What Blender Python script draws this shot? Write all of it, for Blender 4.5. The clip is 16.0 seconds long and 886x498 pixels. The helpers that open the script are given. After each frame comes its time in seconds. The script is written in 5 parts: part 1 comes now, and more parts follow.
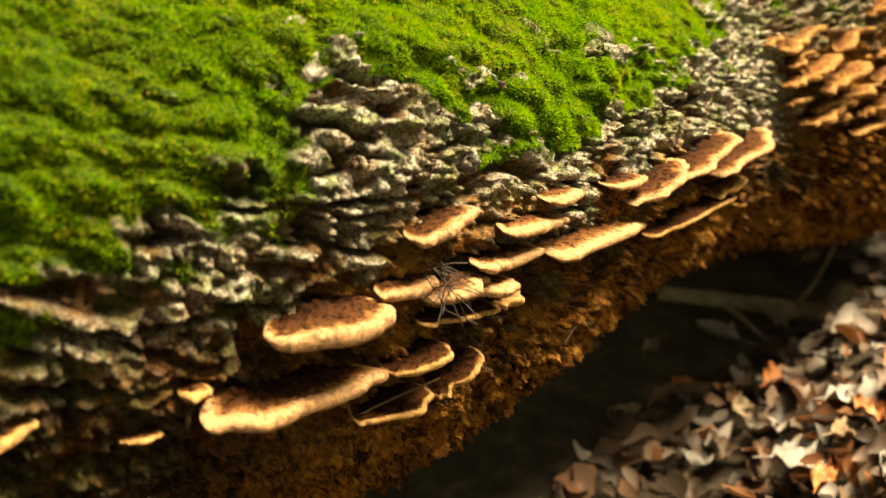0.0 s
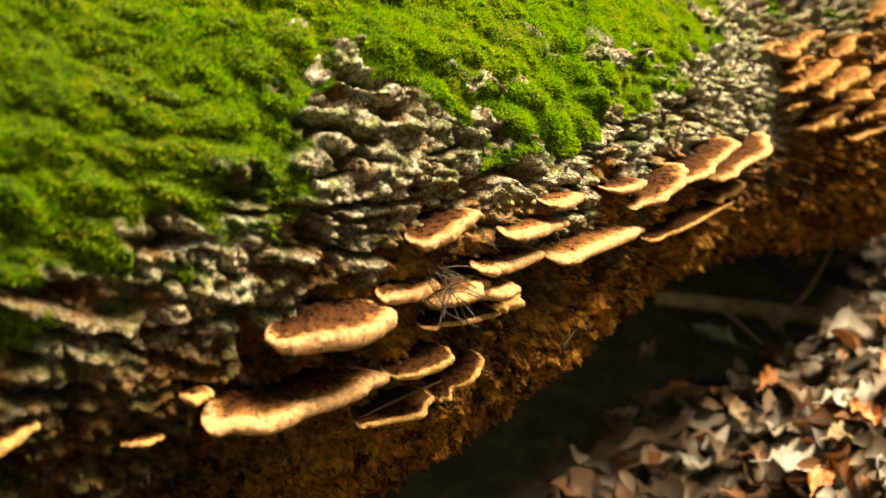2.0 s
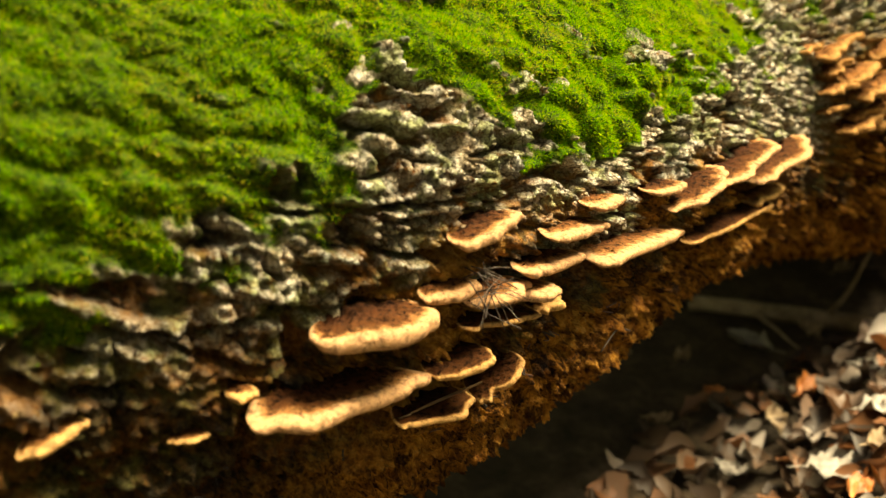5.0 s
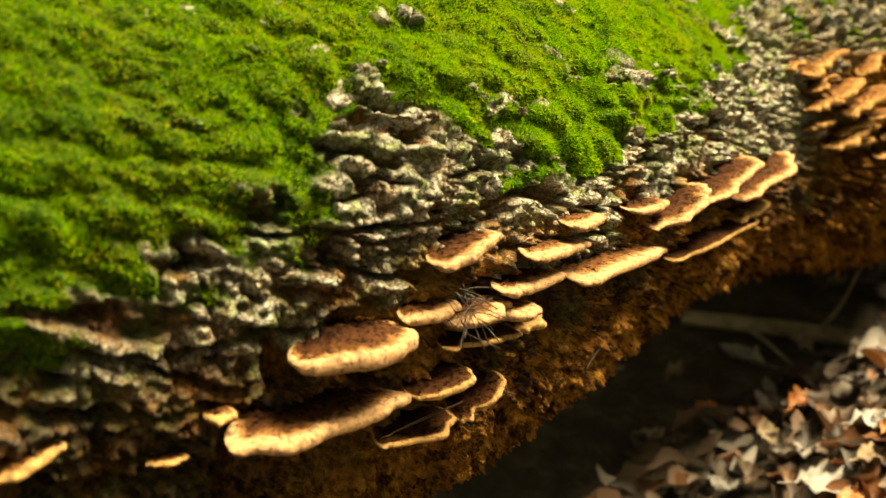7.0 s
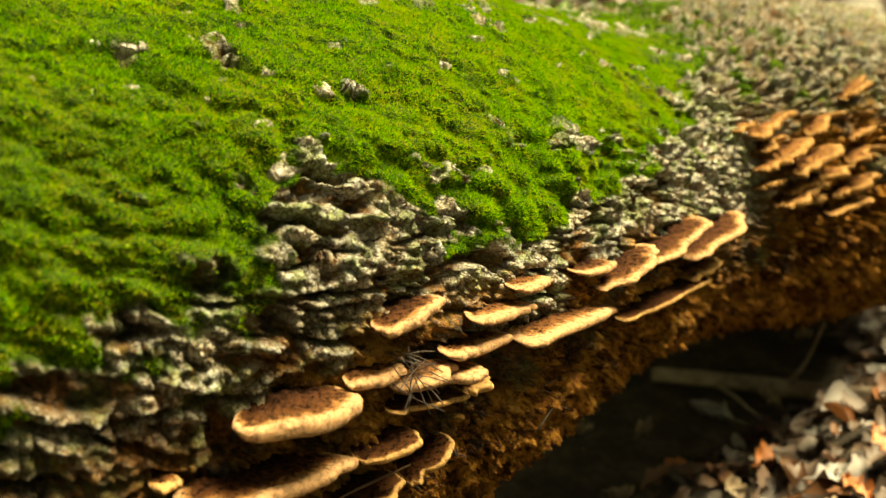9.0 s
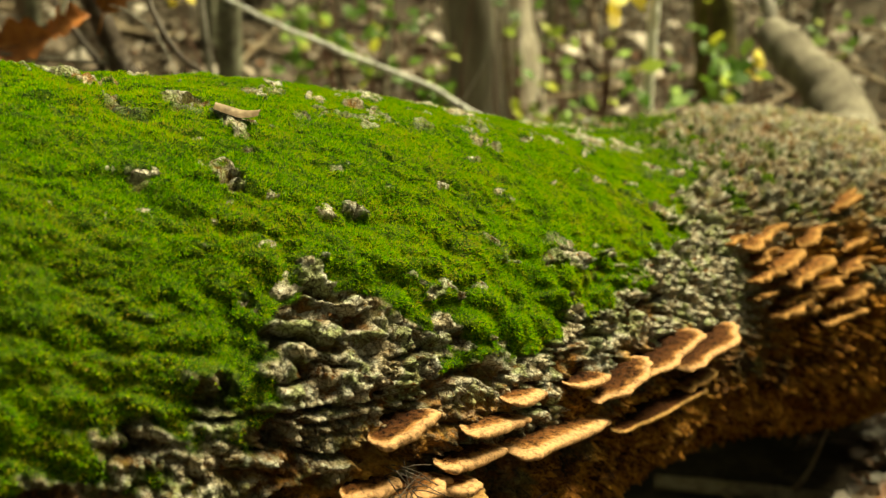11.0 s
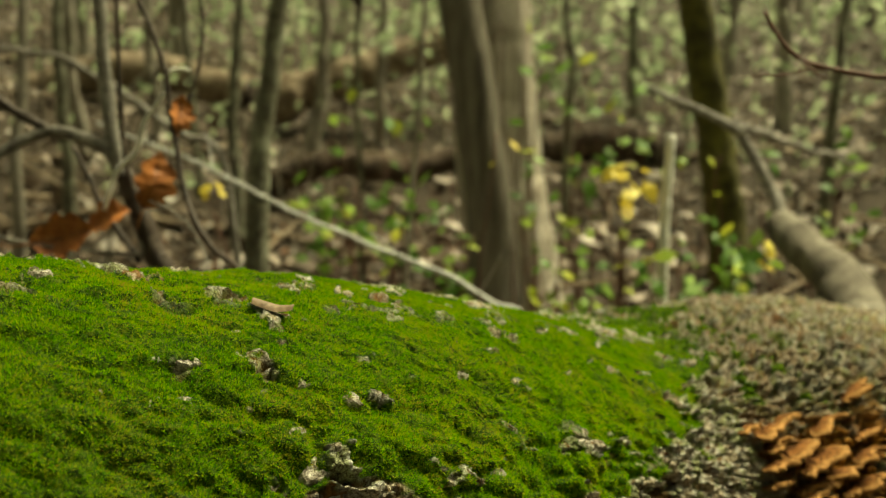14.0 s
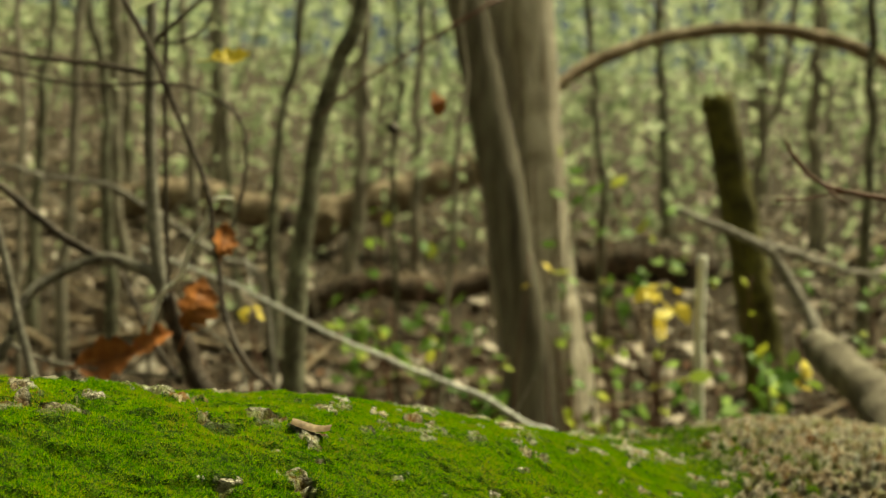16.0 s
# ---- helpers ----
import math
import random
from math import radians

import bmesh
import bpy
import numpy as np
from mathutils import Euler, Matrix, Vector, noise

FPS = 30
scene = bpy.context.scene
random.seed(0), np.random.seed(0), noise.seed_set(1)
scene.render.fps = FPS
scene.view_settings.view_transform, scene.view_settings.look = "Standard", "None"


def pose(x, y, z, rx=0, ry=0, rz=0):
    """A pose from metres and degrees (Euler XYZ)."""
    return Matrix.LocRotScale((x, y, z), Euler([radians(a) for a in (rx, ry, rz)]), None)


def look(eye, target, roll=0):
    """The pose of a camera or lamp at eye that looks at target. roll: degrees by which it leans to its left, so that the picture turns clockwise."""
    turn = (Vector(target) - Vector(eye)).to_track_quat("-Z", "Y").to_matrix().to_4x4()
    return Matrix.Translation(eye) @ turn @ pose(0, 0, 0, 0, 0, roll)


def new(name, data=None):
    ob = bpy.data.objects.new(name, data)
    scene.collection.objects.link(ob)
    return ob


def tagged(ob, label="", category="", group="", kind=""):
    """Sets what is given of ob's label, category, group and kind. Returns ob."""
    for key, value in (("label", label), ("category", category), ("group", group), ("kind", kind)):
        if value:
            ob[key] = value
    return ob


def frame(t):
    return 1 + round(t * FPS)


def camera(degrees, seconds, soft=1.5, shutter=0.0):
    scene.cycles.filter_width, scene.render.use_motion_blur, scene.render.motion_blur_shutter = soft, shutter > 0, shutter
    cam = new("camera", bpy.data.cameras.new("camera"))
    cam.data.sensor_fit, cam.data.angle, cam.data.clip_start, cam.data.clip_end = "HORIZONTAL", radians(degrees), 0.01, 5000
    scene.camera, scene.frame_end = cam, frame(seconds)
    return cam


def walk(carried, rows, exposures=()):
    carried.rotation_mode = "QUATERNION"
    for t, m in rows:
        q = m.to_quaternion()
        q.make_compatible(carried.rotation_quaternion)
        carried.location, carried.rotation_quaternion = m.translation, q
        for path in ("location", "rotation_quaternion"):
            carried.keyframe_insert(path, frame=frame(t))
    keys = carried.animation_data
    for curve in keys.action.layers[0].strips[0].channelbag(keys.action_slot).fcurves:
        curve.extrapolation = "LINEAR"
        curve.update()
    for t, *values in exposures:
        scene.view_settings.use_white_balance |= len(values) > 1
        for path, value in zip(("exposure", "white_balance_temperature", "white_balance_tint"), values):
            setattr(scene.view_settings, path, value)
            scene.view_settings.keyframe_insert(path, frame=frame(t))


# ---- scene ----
# ---------- camera ----------
cam = camera(47.66, 16.0, soft=1.3)
cam.data.dof.use_dof = True
cam.data.dof.focus_distance = 0.69
cam.data.dof.aperture_fstop = 5.8
PATH = [
    (0.0, (-0.0298, 0.1220, 0.8191), (0.0376, 1.0050, 0.3545), 1.729),
    (0.5, (-0.0316, 0.1200, 0.8196), (0.0431, 1.0038, 0.3578), 2.049),
    (1.0, (-0.0300, 0.1202, 0.8191), (0.0522, 1.0047, 0.3599), 2.174),
    (1.5, (-0.0297, 0.1203, 0.8185), (0.0465, 1.0060, 0.3605), 1.935),
    (2.0, (-0.0337, 0.1213, 0.8189), (0.0390, 1.0058, 0.3580), 2.046),
    (2.5, (-0.0331, 0.1219, 0.8178), (0.0362, 1.0062, 0.3560), 1.874),
    (3.0, (-0.0364, 0.1213, 0.8177), (0.0298, 1.0056, 0.3555), 1.856),
    (3.5, (-0.0408, 0.1205, 0.8184), (0.0218, 1.0048, 0.3557), 2.014),
    (4.0, (-0.0423, 0.1203, 0.8170), (0.0144, 1.0060, 0.3562), 1.818),
    (6.5, (-0.0398, 0.1179, 0.8202), (-0.0032, 1.0098, 0.3694), 1.194),
    (7.0, (-0.0294, 0.1173, 0.8226), (0.0148, 1.0119, 0.3779), 1.013),
    (7.5, (-0.0274, 0.1128, 0.8251), (0.0238, 1.0132, 0.3930), 1.168),
    (8.0, (-0.0195, 0.1112, 0.8277), (0.0377, 1.0168, 0.4073), 1.053),
    (8.5, (-0.0093, 0.1087, 0.8308), (0.0498, 1.0195, 0.4223), 0.672),
    (9.0, (-0.0045, 0.1032, 0.8334), (0.0547, 1.0216, 0.4422), 0.389),
    (11.5, (0.0019, 0.0778, 0.8567), (0.0543, 1.0397, 0.5884), 0.447),
    (12.0, (0.0011, 0.0693, 0.8594), (0.0544, 1.0399, 0.6248), 0.443),
    (12.5, (-0.0030, 0.0597, 0.8624), (0.0437, 1.0378, 0.6595), 0.718),
    (13.0, (-0.0037, 0.0503, 0.8650), (0.0376, 1.0348, 0.6944), 0.669),
    (13.5, (-0.0032, 0.0452, 0.8661), (0.0331, 1.0343, 0.7233), 0.609),
    (14.0, (-0.0021, 0.0388, 0.8676), (0.0332, 1.0310, 0.7481), 0.431),
    (14.5, (-0.0011, 0.0286, 0.8694), (0.0243, 1.0245, 0.7829), 0.225),
    (15.0, (-0.0029, 0.0171, 0.8711), (0.0142, 1.0155, 0.8171), 0.324),
    (15.5, (-0.0012, 0.0078, 0.8723), (0.0028, 1.0075, 0.8468), 0.153),
    (16.0, (0.0000, -0.0000, 0.8730), (0.0000, 1.0000, 0.8730), -0.000),
]
walk(cam, [(t, look(eye, target, roll)) for t, eye, target, roll in PATH], exposures=[(0.0, 2.23, 10300, 5), (9.0, 2.07, 10500, -7), (12.5, 1.27, 9900, -14), (16.0, 1.17, 9500, -13)])

# ---------- light ----------
world = bpy.data.worlds.new("overcast_sky")
scene.world = world
world.use_nodes = True
wn = world.node_tree.nodes
sky = wn.new("ShaderNodeTexSky")
sky.sky_type, sky.sun_disc = "NISHITA", False
sky.sun_elevation, sky.sun_rotation = radians(83), radians(90)
sky.air_density, sky.dust_density = 1.0, 4.0
wn["Background"].inputs["Strength"].default_value = 0.020
world.node_tree.links.new(sky.outputs[0], wn["Background"].inputs["Color"])
sun = new("sun", bpy.data.lights.new("sun", "SUN"))
sun.data.energy, sun.data.angle, sun.data.color = 5.0, radians(30), (1.0, 0.94, 0.84)
sun.matrix_world = look((2.0, 1.1, 4.0), (0, 0, 0))

rng = np.random.default_rng(7)


# ---------- noise ----------
def hash2(ix, iy, seed):
    h = (ix.astype(np.int64) * 374761393 + iy.astype(np.int64) * 668265263 + seed * 1442695041) & 0xFFFFFFFF
    h = ((h ^ (h >> 13)) * 1274126177) & 0xFFFFFFFF
    return ((h ^ (h >> 16)) & 0xFFFF) / 65535.0


def vnoise(x, y, seed=0):
    """Smooth noise between 0 and 1."""
    ix, iy = np.floor(x), np.floor(y)
    fx, fy = x - ix, y - iy
    fx, fy = fx * fx * fx * (fx * (fx * 6 - 15) + 10), fy * fy * fy * (fy * (fy * 6 - 15) + 10)
    a, b = hash2(ix, iy, seed), hash2(ix + 1, iy, seed)
    c, d = hash2(ix, iy + 1, seed), hash2(ix + 1, iy + 1, seed)
    return (a * (1 - fx) + b * fx) * (1 - fy) + (c * (1 - fx) + d * fx) * fy


def fbm(x, y, seed=0, octaves=4):
    total, amp, norm = 0.0, 1.0, 0.0
    for o in range(octaves):
        total = total + amp * vnoise(x * 2 ** o, y * 2 ** o, seed + 17 * o)
        norm += amp
        amp *= 0.5
    return total / norm


def cells(x, y, seed=0):
    """Cellular noise: nearest distance, gap to the second nearest, and a number for each cell."""
    ix, iy = np.floor(x), np.floor(y)
    f1, f2, ident = np.full(x.shape, 9.0), np.full(x.shape, 9.0), np.zeros(x.shape)
    for dx in (-1, 0, 1):
        for dy in (-1, 0, 1):
            cx, cy = ix + dx, iy + dy
            d = np.hypot(cx + 0.1 + 0.8 * hash2(cx, cy, seed) - x, cy + 0.1 + 0.8 * hash2(cx, cy, seed + 1) - y)
            near = d < f1
            f2 = np.where(near, f1, np.minimum(f2, d))
            ident = np.where(near, hash2(cx, cy, seed + 2), ident)
            f1 = np.where(near, d, f1)
    return f1, f2 - f1, ident


def step(lo, hi, x):
    k = np.clip((x - lo) / (hi - lo), 0, 1)
    return k * k * (3 - 2 * k)


# ---------- materials ----------
def material(name):
    m = bpy.data.materials.new(name)
    m.use_nodes = True
    return m, m.node_tree.nodes, m.node_tree.links, m.node_tree.nodes["Principled BSDF"]


def tex(n, l, scale, detail=5.0, rough=0.6, warp=0.0, vec=None):
    t = n.new("ShaderNodeTexNoise")
    t.inputs["Scale"].default_value, t.inputs["Detail"].default_value = scale, detail
    t.inputs["Roughness"].default_value, t.inputs["Distortion"].default_value = rough, warp
    if vec is None:
        vec = n.new("ShaderNodeTexCoord").outputs["Object"]
    l.new(vec, t.inputs["Vector"])
    return t.outputs["Fac"]


def stretched(n, l, s):
    c, m = n.new("ShaderNodeTexCoord"), n.new("ShaderNodeMapping")
    m.inputs["Scale"].default_value = s
    l.new(c.outputs["Object"], m.inputs["Vector"])
    return m.outputs["Vector"]


def ramp(n, l, fac, stops):
    r = n.new("ShaderNodeValToRGB")
    while len(r.color_ramp.elements) < len(stops):
        r.color_ramp.elements.new(0.5)
    for e, (p, c) in zip(r.color_ramp.elements, stops):
        e.position, e.color = p, (*c, 1)
    l.new(fac, r.inputs["Fac"])
    return r.outputs["Color"]


def mix(n, l, fac, a, b):
    m = n.new("ShaderNodeMix")
    m.data_type = "RGBA"
    l.new(fac, m.inputs["Factor"])
    for v, i in ((a, 6), (b, 7)):
        if isinstance(v, tuple):
            m.inputs[i].default_value = (*v, 1)
        else:
            l.new(v, m.inputs[i])
    return m.outputs[2]


def arith(n, l, op, a, b):
    m = n.new("ShaderNodeMath")
    m.operation = op
    for v, i in ((a, 0), (b, 1)):
        if isinstance(v, (int, float)):
            m.inputs[i].default_value = v
        else:
            l.new(v, m.inputs[i])
    return m.outputs[0]


def bump(n, l, p, height, strength, distance):
    b = n.new("ShaderNodeBump")
    b.inputs["Strength"].default_value, b.inputs["Distance"].default_value = strength, distance
    l.new(height, b.inputs["Height"])
    l.new(b.outputs["Normal"], p.inputs["Normal"])


def crackle(n, l, scale, lo, hi, vec=None):
    """Dark lines between small cells, 0 in the crack and 1 inside."""
    v = n.new("ShaderNodeTexVoronoi")
    v.feature = "DISTANCE_TO_EDGE"
    v.inputs["Scale"].default_value = scale
    c, w = n.new("ShaderNodeTexCoord"), n.new("ShaderNodeTexNoise")
    w.inputs["Scale"].default_value, w.inputs["Detail"].default_value = scale * 0.9, 3
    l.new(c.outputs["Object"], w.inputs["Vector"])
    m = n.new("ShaderNodeVectorMath")
    m.operation = "MULTIPLY_ADD"
    l.new(w.outputs["Color"], m.inputs[0])
    m.inputs[1].default_value = (1.1 / scale,) * 3
    l.new(c.outputs["Object"], m.inputs[2])
    l.new(m.outputs[0], v.inputs["Vector"])
    r = n.new("ShaderNodeMapRange")
    r.inputs["From Min"].default_value, r.inputs["From Max"].default_value = lo, hi
    l.new(v.outputs["Distance"], r.inputs["Value"])
    return r.outputs[0]


def attr(n, name):
    a = n.new("ShaderNodeAttribute")
    a.attribute_name = name
    return a.outputs["Fac"]


def simple(name, stops, scale, rough=0.8, bscale=60, bdist=0.003, bstr=0.6, stretch=None, spec=0.3):
    """A two-scale noise colour with relief."""
    m, n, l, p = material(name)
    v = stretched(n, l, stretch) if stretch else None
    f = arith(n, l, "ADD", arith(n, l, "MULTIPLY", tex(n, l, scale, 6, 0.65, 0.3, v), 0.7), arith(n, l, "MULTIPLY", tex(n, l, scale * 6, 4, 0.6, 0, v), 0.3))
    l.new(ramp(n, l, f, stops), p.inputs["Base Color"])
    p.inputs["Roughness"].default_value = rough
    p.inputs["Specular IOR Level"].default_value = spec
    bump(n, l, p, tex(n, l, bscale, 6, 0.7, 0, v), bstr, bdist)
    return m


def bark_material():
    m, n, l, p = material("furrowed_bark")
    f = arith(n, l, "ADD", arith(n, l, "MULTIPLY", tex(n, l, 26, 6, 0.65, 0.4), 0.55), arith(n, l, "MULTIPLY", tex(n, l, 190, 5, 0.65), 0.45))
    crack = arith(n, l, "MULTIPLY", crackle(n, l, 150, -0.03, 0.10), crackle(n, l, 420, -0.20, 0.14))
    base = ramp(n, l, f, [(0.40, (0.006, 0.003, 0.0015)), (0.47, (0.030, 0.016, 0.006)), (0.54, (0.075, 0.044, 0.017)), (0.63, (0.16, 0.105, 0.050))])
    rust = ramp(n, l, tex(n, l, 38, 4, 0.6), [(0.43, (0, 0, 0)), (0.53, (0.9, 0.9, 0.9))])
    base = mix(n, l, rust, base, ramp(n, l, f, [(0.40, (0.026, 0.009, 0.002)), (0.5, (0.18, 0.066, 0.013)), (0.62, (0.38, 0.165, 0.040))]))
    olive = ramp(n, l, tex(n, l, 24, 4, 0.6), [(0.50, (0, 0, 0)), (0.60, (0.8, 0.8, 0.8))])
    base = mix(n, l, olive, base, ramp(n, l, f, [(0.40, (0.012, 0.012, 0.003)), (0.5, (0.085, 0.085, 0.022)), (0.64, (0.22, 0.215, 0.07))]))
    pale = ramp(n, l, tex(n, l, 170, 6, 0.72), [(0.36, (0.20, 0.17, 0.11)), (0.44, (0.58, 0.54, 0.43)), (0.54, (0.85, 0.83, 0.74))])
    tint = ramp(n, l, tex(n, l, 45, 3, 0.5), [(0.42, (0.62, 0.70, 0.44)), (0.5, (1, 1, 1)), (0.6, (1.0, 0.88, 0.76))])
    tinted = n.new("ShaderNodeMix")
    tinted.data_type, tinted.blend_type = "RGBA", "MULTIPLY"
    tinted.inputs["Factor"].default_value = 1.0
    l.new(pale, tinted.inputs[6])
    l.new(tint, tinted.inputs[7])
    pale = mix(n, l, crack, (0.050, 0.034, 0.018), tinted.outputs[2])
    fleck = ramp(n, l, tex(n, l, 130, 6, 0.72, 0.6), [(0.37, (0, 0, 0)), (0.45, (1, 1, 1))])
    col = mix(n, l, arith(n, l, "MULTIPLY", attr(n, "lichen"), fleck), base, pale)
    blue = ramp(n, l, tex(n, l, 15, 3, 0.5), [(0.60, (0, 0, 0)), (0.67, (0.7, 0.7, 0.7))])
    col = mix(n, l, arith(n, l, "MULTIPLY", blue, arith(n, l, "MULTIPLY", attr(n, "lichen"), 0.7)), col, ramp(n, l, tex(n, l, 170, 4, 0.6), [(0.4, (0.05, 0.08, 0.085)), (0.6, (0.22, 0.29, 0.28))]))
    rot = ramp(n, l, f, [(0.41, (0.05, 0.018, 0.004)), (0.47, (0.32, 0.125, 0.022)), (0.54, (0.60, 0.265, 0.050)), (0.63, (0.70, 0.38, 0.11))])
    rot = mix(n, l, ramp(n, l, tex(n, l, 20, 5, 0.65, 0.8), [(0.37, (0, 0, 0)), (0.52, (1, 1, 1))]), ramp(n, l, f, [(0.41, (0.022, 0.007, 0.002)), (0.50, (0.21, 0.070, 0.014)), (0.60, (0.46, 0.19, 0.045))]), rot)
    holes = ramp(n, l, tex(n, l, 48, 6, 0.72, 1.2), [(0.40, (0.22, 0.18, 0.15)), (0.47, (0.85, 0.85, 0.85)), (0.56, (1.2, 1.2, 1.2))])
    rotten = n.new("ShaderNodeMix")
    rotten.data_type, rotten.blend_type = "RGBA", "MULTIPLY"
    rotten.inputs["Factor"].default_value = 1.0
    l.new(rot, rotten.inputs[6])
    l.new(holes, rotten.inputs[7])
    col = mix(n, l, attr(n, "rot"), col, rotten.outputs[2])
    # green beneath the shoots, darkened to paint the shade in their gaps
    moss_gap_shade = ramp(n, l, tex(n, l, 210, 5, 0.7), [(0.38, (0.012, 0.032, 0.002)), (0.5, (0.045, 0.10, 0.005)), (0.62, (0.12, 0.17, 0.015))])
    col = mix(n, l, arith(n, l, "MINIMUM", arith(n, l, "MULTIPLY", attr(n, "moss"), 1.5), 1.0), col, moss_gap_shade)
    l.new(col, p.inputs["Base Color"])
    p.inputs["Roughness"].default_value = 0.85
    p.inputs["Specular IOR Level"].default_value = 0.12
    hgt = arith(n, l, "ADD", arith(n, l, "MULTIPLY", tex(n, l, 240, 6, 0.75), 1.6), arith(n, l, "MULTIPLY", crack, 0.45))
    bump(n, l, p, hgt, 1.0, 0.0055)
    return m


def crust_material():
    """Pale flaking bark crust."""
    m, n, l, p = material("pale_bark_crust")
    crack = crackle(n, l, 260, -0.10, 0.10)
    pale = ramp(n, l, tex(n, l, 150, 6, 0.72), [(0.38, (0.12, 0.095, 0.065)), (0.47, (0.31, 0.27, 0.21)), (0.58, (0.50, 0.46, 0.39))])
    l.new(mix(n, l, crack, (0.055, 0.040, 0.022), pale), p.inputs["Base Color"])
    p.inputs["Roughness"].default_value = 0.85
    p.inputs["Specular IOR Level"].default_value = 0.2
    bump(n, l, p, arith(n, l, "ADD", tex(n, l, 300, 5, 0.7), arith(n, l, "MULTIPLY", crack, 0.5)), 1.0, 0.004)
    return m


def fungus_material(name, cap, rim):
    """Scurfy cap passing softly into a pale margin; zone runs from the root (0) to the edge (1)."""
    m, n, l, p = material(name)
    fine, broad = tex(n, l, 240, 6, 0.7), tex(n, l, 60, 4, 0.6, 0.4)
    z = arith(n, l, "ADD", attr(n, "zone"), arith(n, l, "ADD", arith(n, l, "MULTIPLY", arith(n, l, "SUBTRACT", broad, 0.5), 0.22), arith(n, l, "MULTIPLY", arith(n, l, "SUBTRACT", fine, 0.5), 0.28)))
    c1, c2, c3 = cap
    r1, r2 = rim
    body = ramp(n, l, z, [(0.05, c1), (0.38, c2), (0.63, c3), (0.73, r1), (0.82, r2)])
    scurf = ramp(n, l, tex(n, l, 230, 6, 0.78, 0.3), [(0.41, (0.10, 0.08, 0.07)), (0.48, (0.95, 0.95, 0.95)), (0.60, (1.5, 1.4, 1.3))])
    x = n.new("ShaderNodeMix")
    x.data_type, x.blend_type = "RGBA", "MULTIPLY"
    l.new(ramp(n, l, z, [(0.6, (1, 1, 1)), (0.9, (0.55, 0.55, 0.55))]), x.inputs["Factor"])
    l.new(body, x.inputs[6])
    l.new(scurf, x.inputs[7])
    l.new(x.outputs[2], p.inputs["Base Color"])
    p.inputs["Roughness"].default_value = 0.9
    p.inputs["Specular IOR Level"].default_value = 0.06
    bump(n, l, p, arith(n, l, "ADD", fine, tex(n, l, 110, 4, 0.6)), 0.9, 0.0026)
    return m


def leafy(name, stops, clump=30, translucent=0.3, rough=0.7, island=0.55, gloss=0.25):
    """Leaves or moss: each blade has its own tint, clumps differ too."""
    m, n, l, p = material(name)
    g = n.new("ShaderNodeNewGeometry").outputs["Random Per Island"]
    f = arith(n, l, "ADD", arith(n, l, "MULTIPLY", g, island), arith(n, l, "MULTIPLY", arith(n, l, "ADD", arith(n, l, "MULTIPLY", tex(n, l, clump, 4, 0.6), 0.5), arith(n, l, "MULTIPLY", tex(n, l, clump / 3.5, 3, 0.6), 0.5)), 1 - island))
    c = ramp(n, l, f, stops)
    l.new(c, p.inputs["Base Color"])
    p.inputs["Roughness"].default_value = rough
    p.inputs["Specular IOR Level"].default_value = gloss
    t, s = n.new("ShaderNodeBsdfTranslucent"), n.new("ShaderNodeMixShader")
    l.new(c, t.inputs["Color"])
    s.inputs[0].default_value = translucent
    l.new(p.outputs[0], s.inputs[1])
    l.new(t.outputs[0], s.inputs[2])
    l.new(s.outputs[0], n["Material Output"].inputs["Surface"])
    return m


M_BARK = bark_material()
M_MOSS = leafy("moss", [(0.27, (0.020, 0.085, 0.003)), (0.41, (0.085, 0.28, 0.006)), (0.51, (0.20, 0.43, 0.012)), (0.61, (0.38, 0.48, 0.026)), (0.72, (0.40, 0.27, 0.05))], 44, 0.40, 0.8, 0.33, 0.06)
M_CRUST = crust_material()
CREAM, RUSTY, AMBER = ((0.23, 0.110, 0.043), (0.40, 0.228, 0.122)), ((0.20, 0.090, 0.030), (0.42, 0.24, 0.10)), ((0.19, 0.090, 0.031), (0.30, 0.158, 0.060))
TAWNY = ((0.05, 0.020, 0.007), (0.12, 0.050, 0.018), (0.19, 0.085, 0.030))
DARK, OCHRE = ((0.012, 0.005, 0.002), (0.034, 0.012, 0.005), (0.062, 0.024, 0.009)), ((0.026, 0.010, 0.004), (0.060, 0.023, 0.009), (0.105, 0.044, 0.016))
M_FUNGUS = {(c, r): fungus_material("fungus_%s_%s" % (cn, rn), cc, rc) for c, cn, cc in ((0, "brown", DARK), (1, "ochre", OCHRE), (2, "tawny", TAWNY)) for r, rn, rc in ((0, "cream", CREAM), (1, "rusty", RUSTY), (2, "amber", AMBER))}
M_PORE = simple("fungus_pores_tan", [(0.36, (0.16, 0.08, 0.03)), (0.55, (0.36, 0.21, 0.09)), (0.7, (0.48, 0.31, 0.15))], 50, 0.85, 700, 0.001, 0.8)
M_GREYTWIG = simple("grey_twig_bark", [(0.36, (0.06, 0.052, 0.045)), (0.5, (0.18, 0.165, 0.145)), (0.64, (0.34, 0.32, 0.29))], 30, 0.8, 90, 0.002)
M_DARKTWIG = simple("dark_wet_bark", [(0.36, (0.015, 0.010, 0.008)), (0.52, (0.05, 0.034, 0.026)), (0.66, (0.14, 0.11, 0.09))], 26, 0.6, 90, 0.002)
M_PALETWIG = simple("bleached_twig", [(0.36, (0.22, 0.215, 0.20)), (0.5, (0.44, 0.44, 0.42)), (0.66, (0.66, 0.67, 0.65))], 30, 0.75, 90, 0.0015)
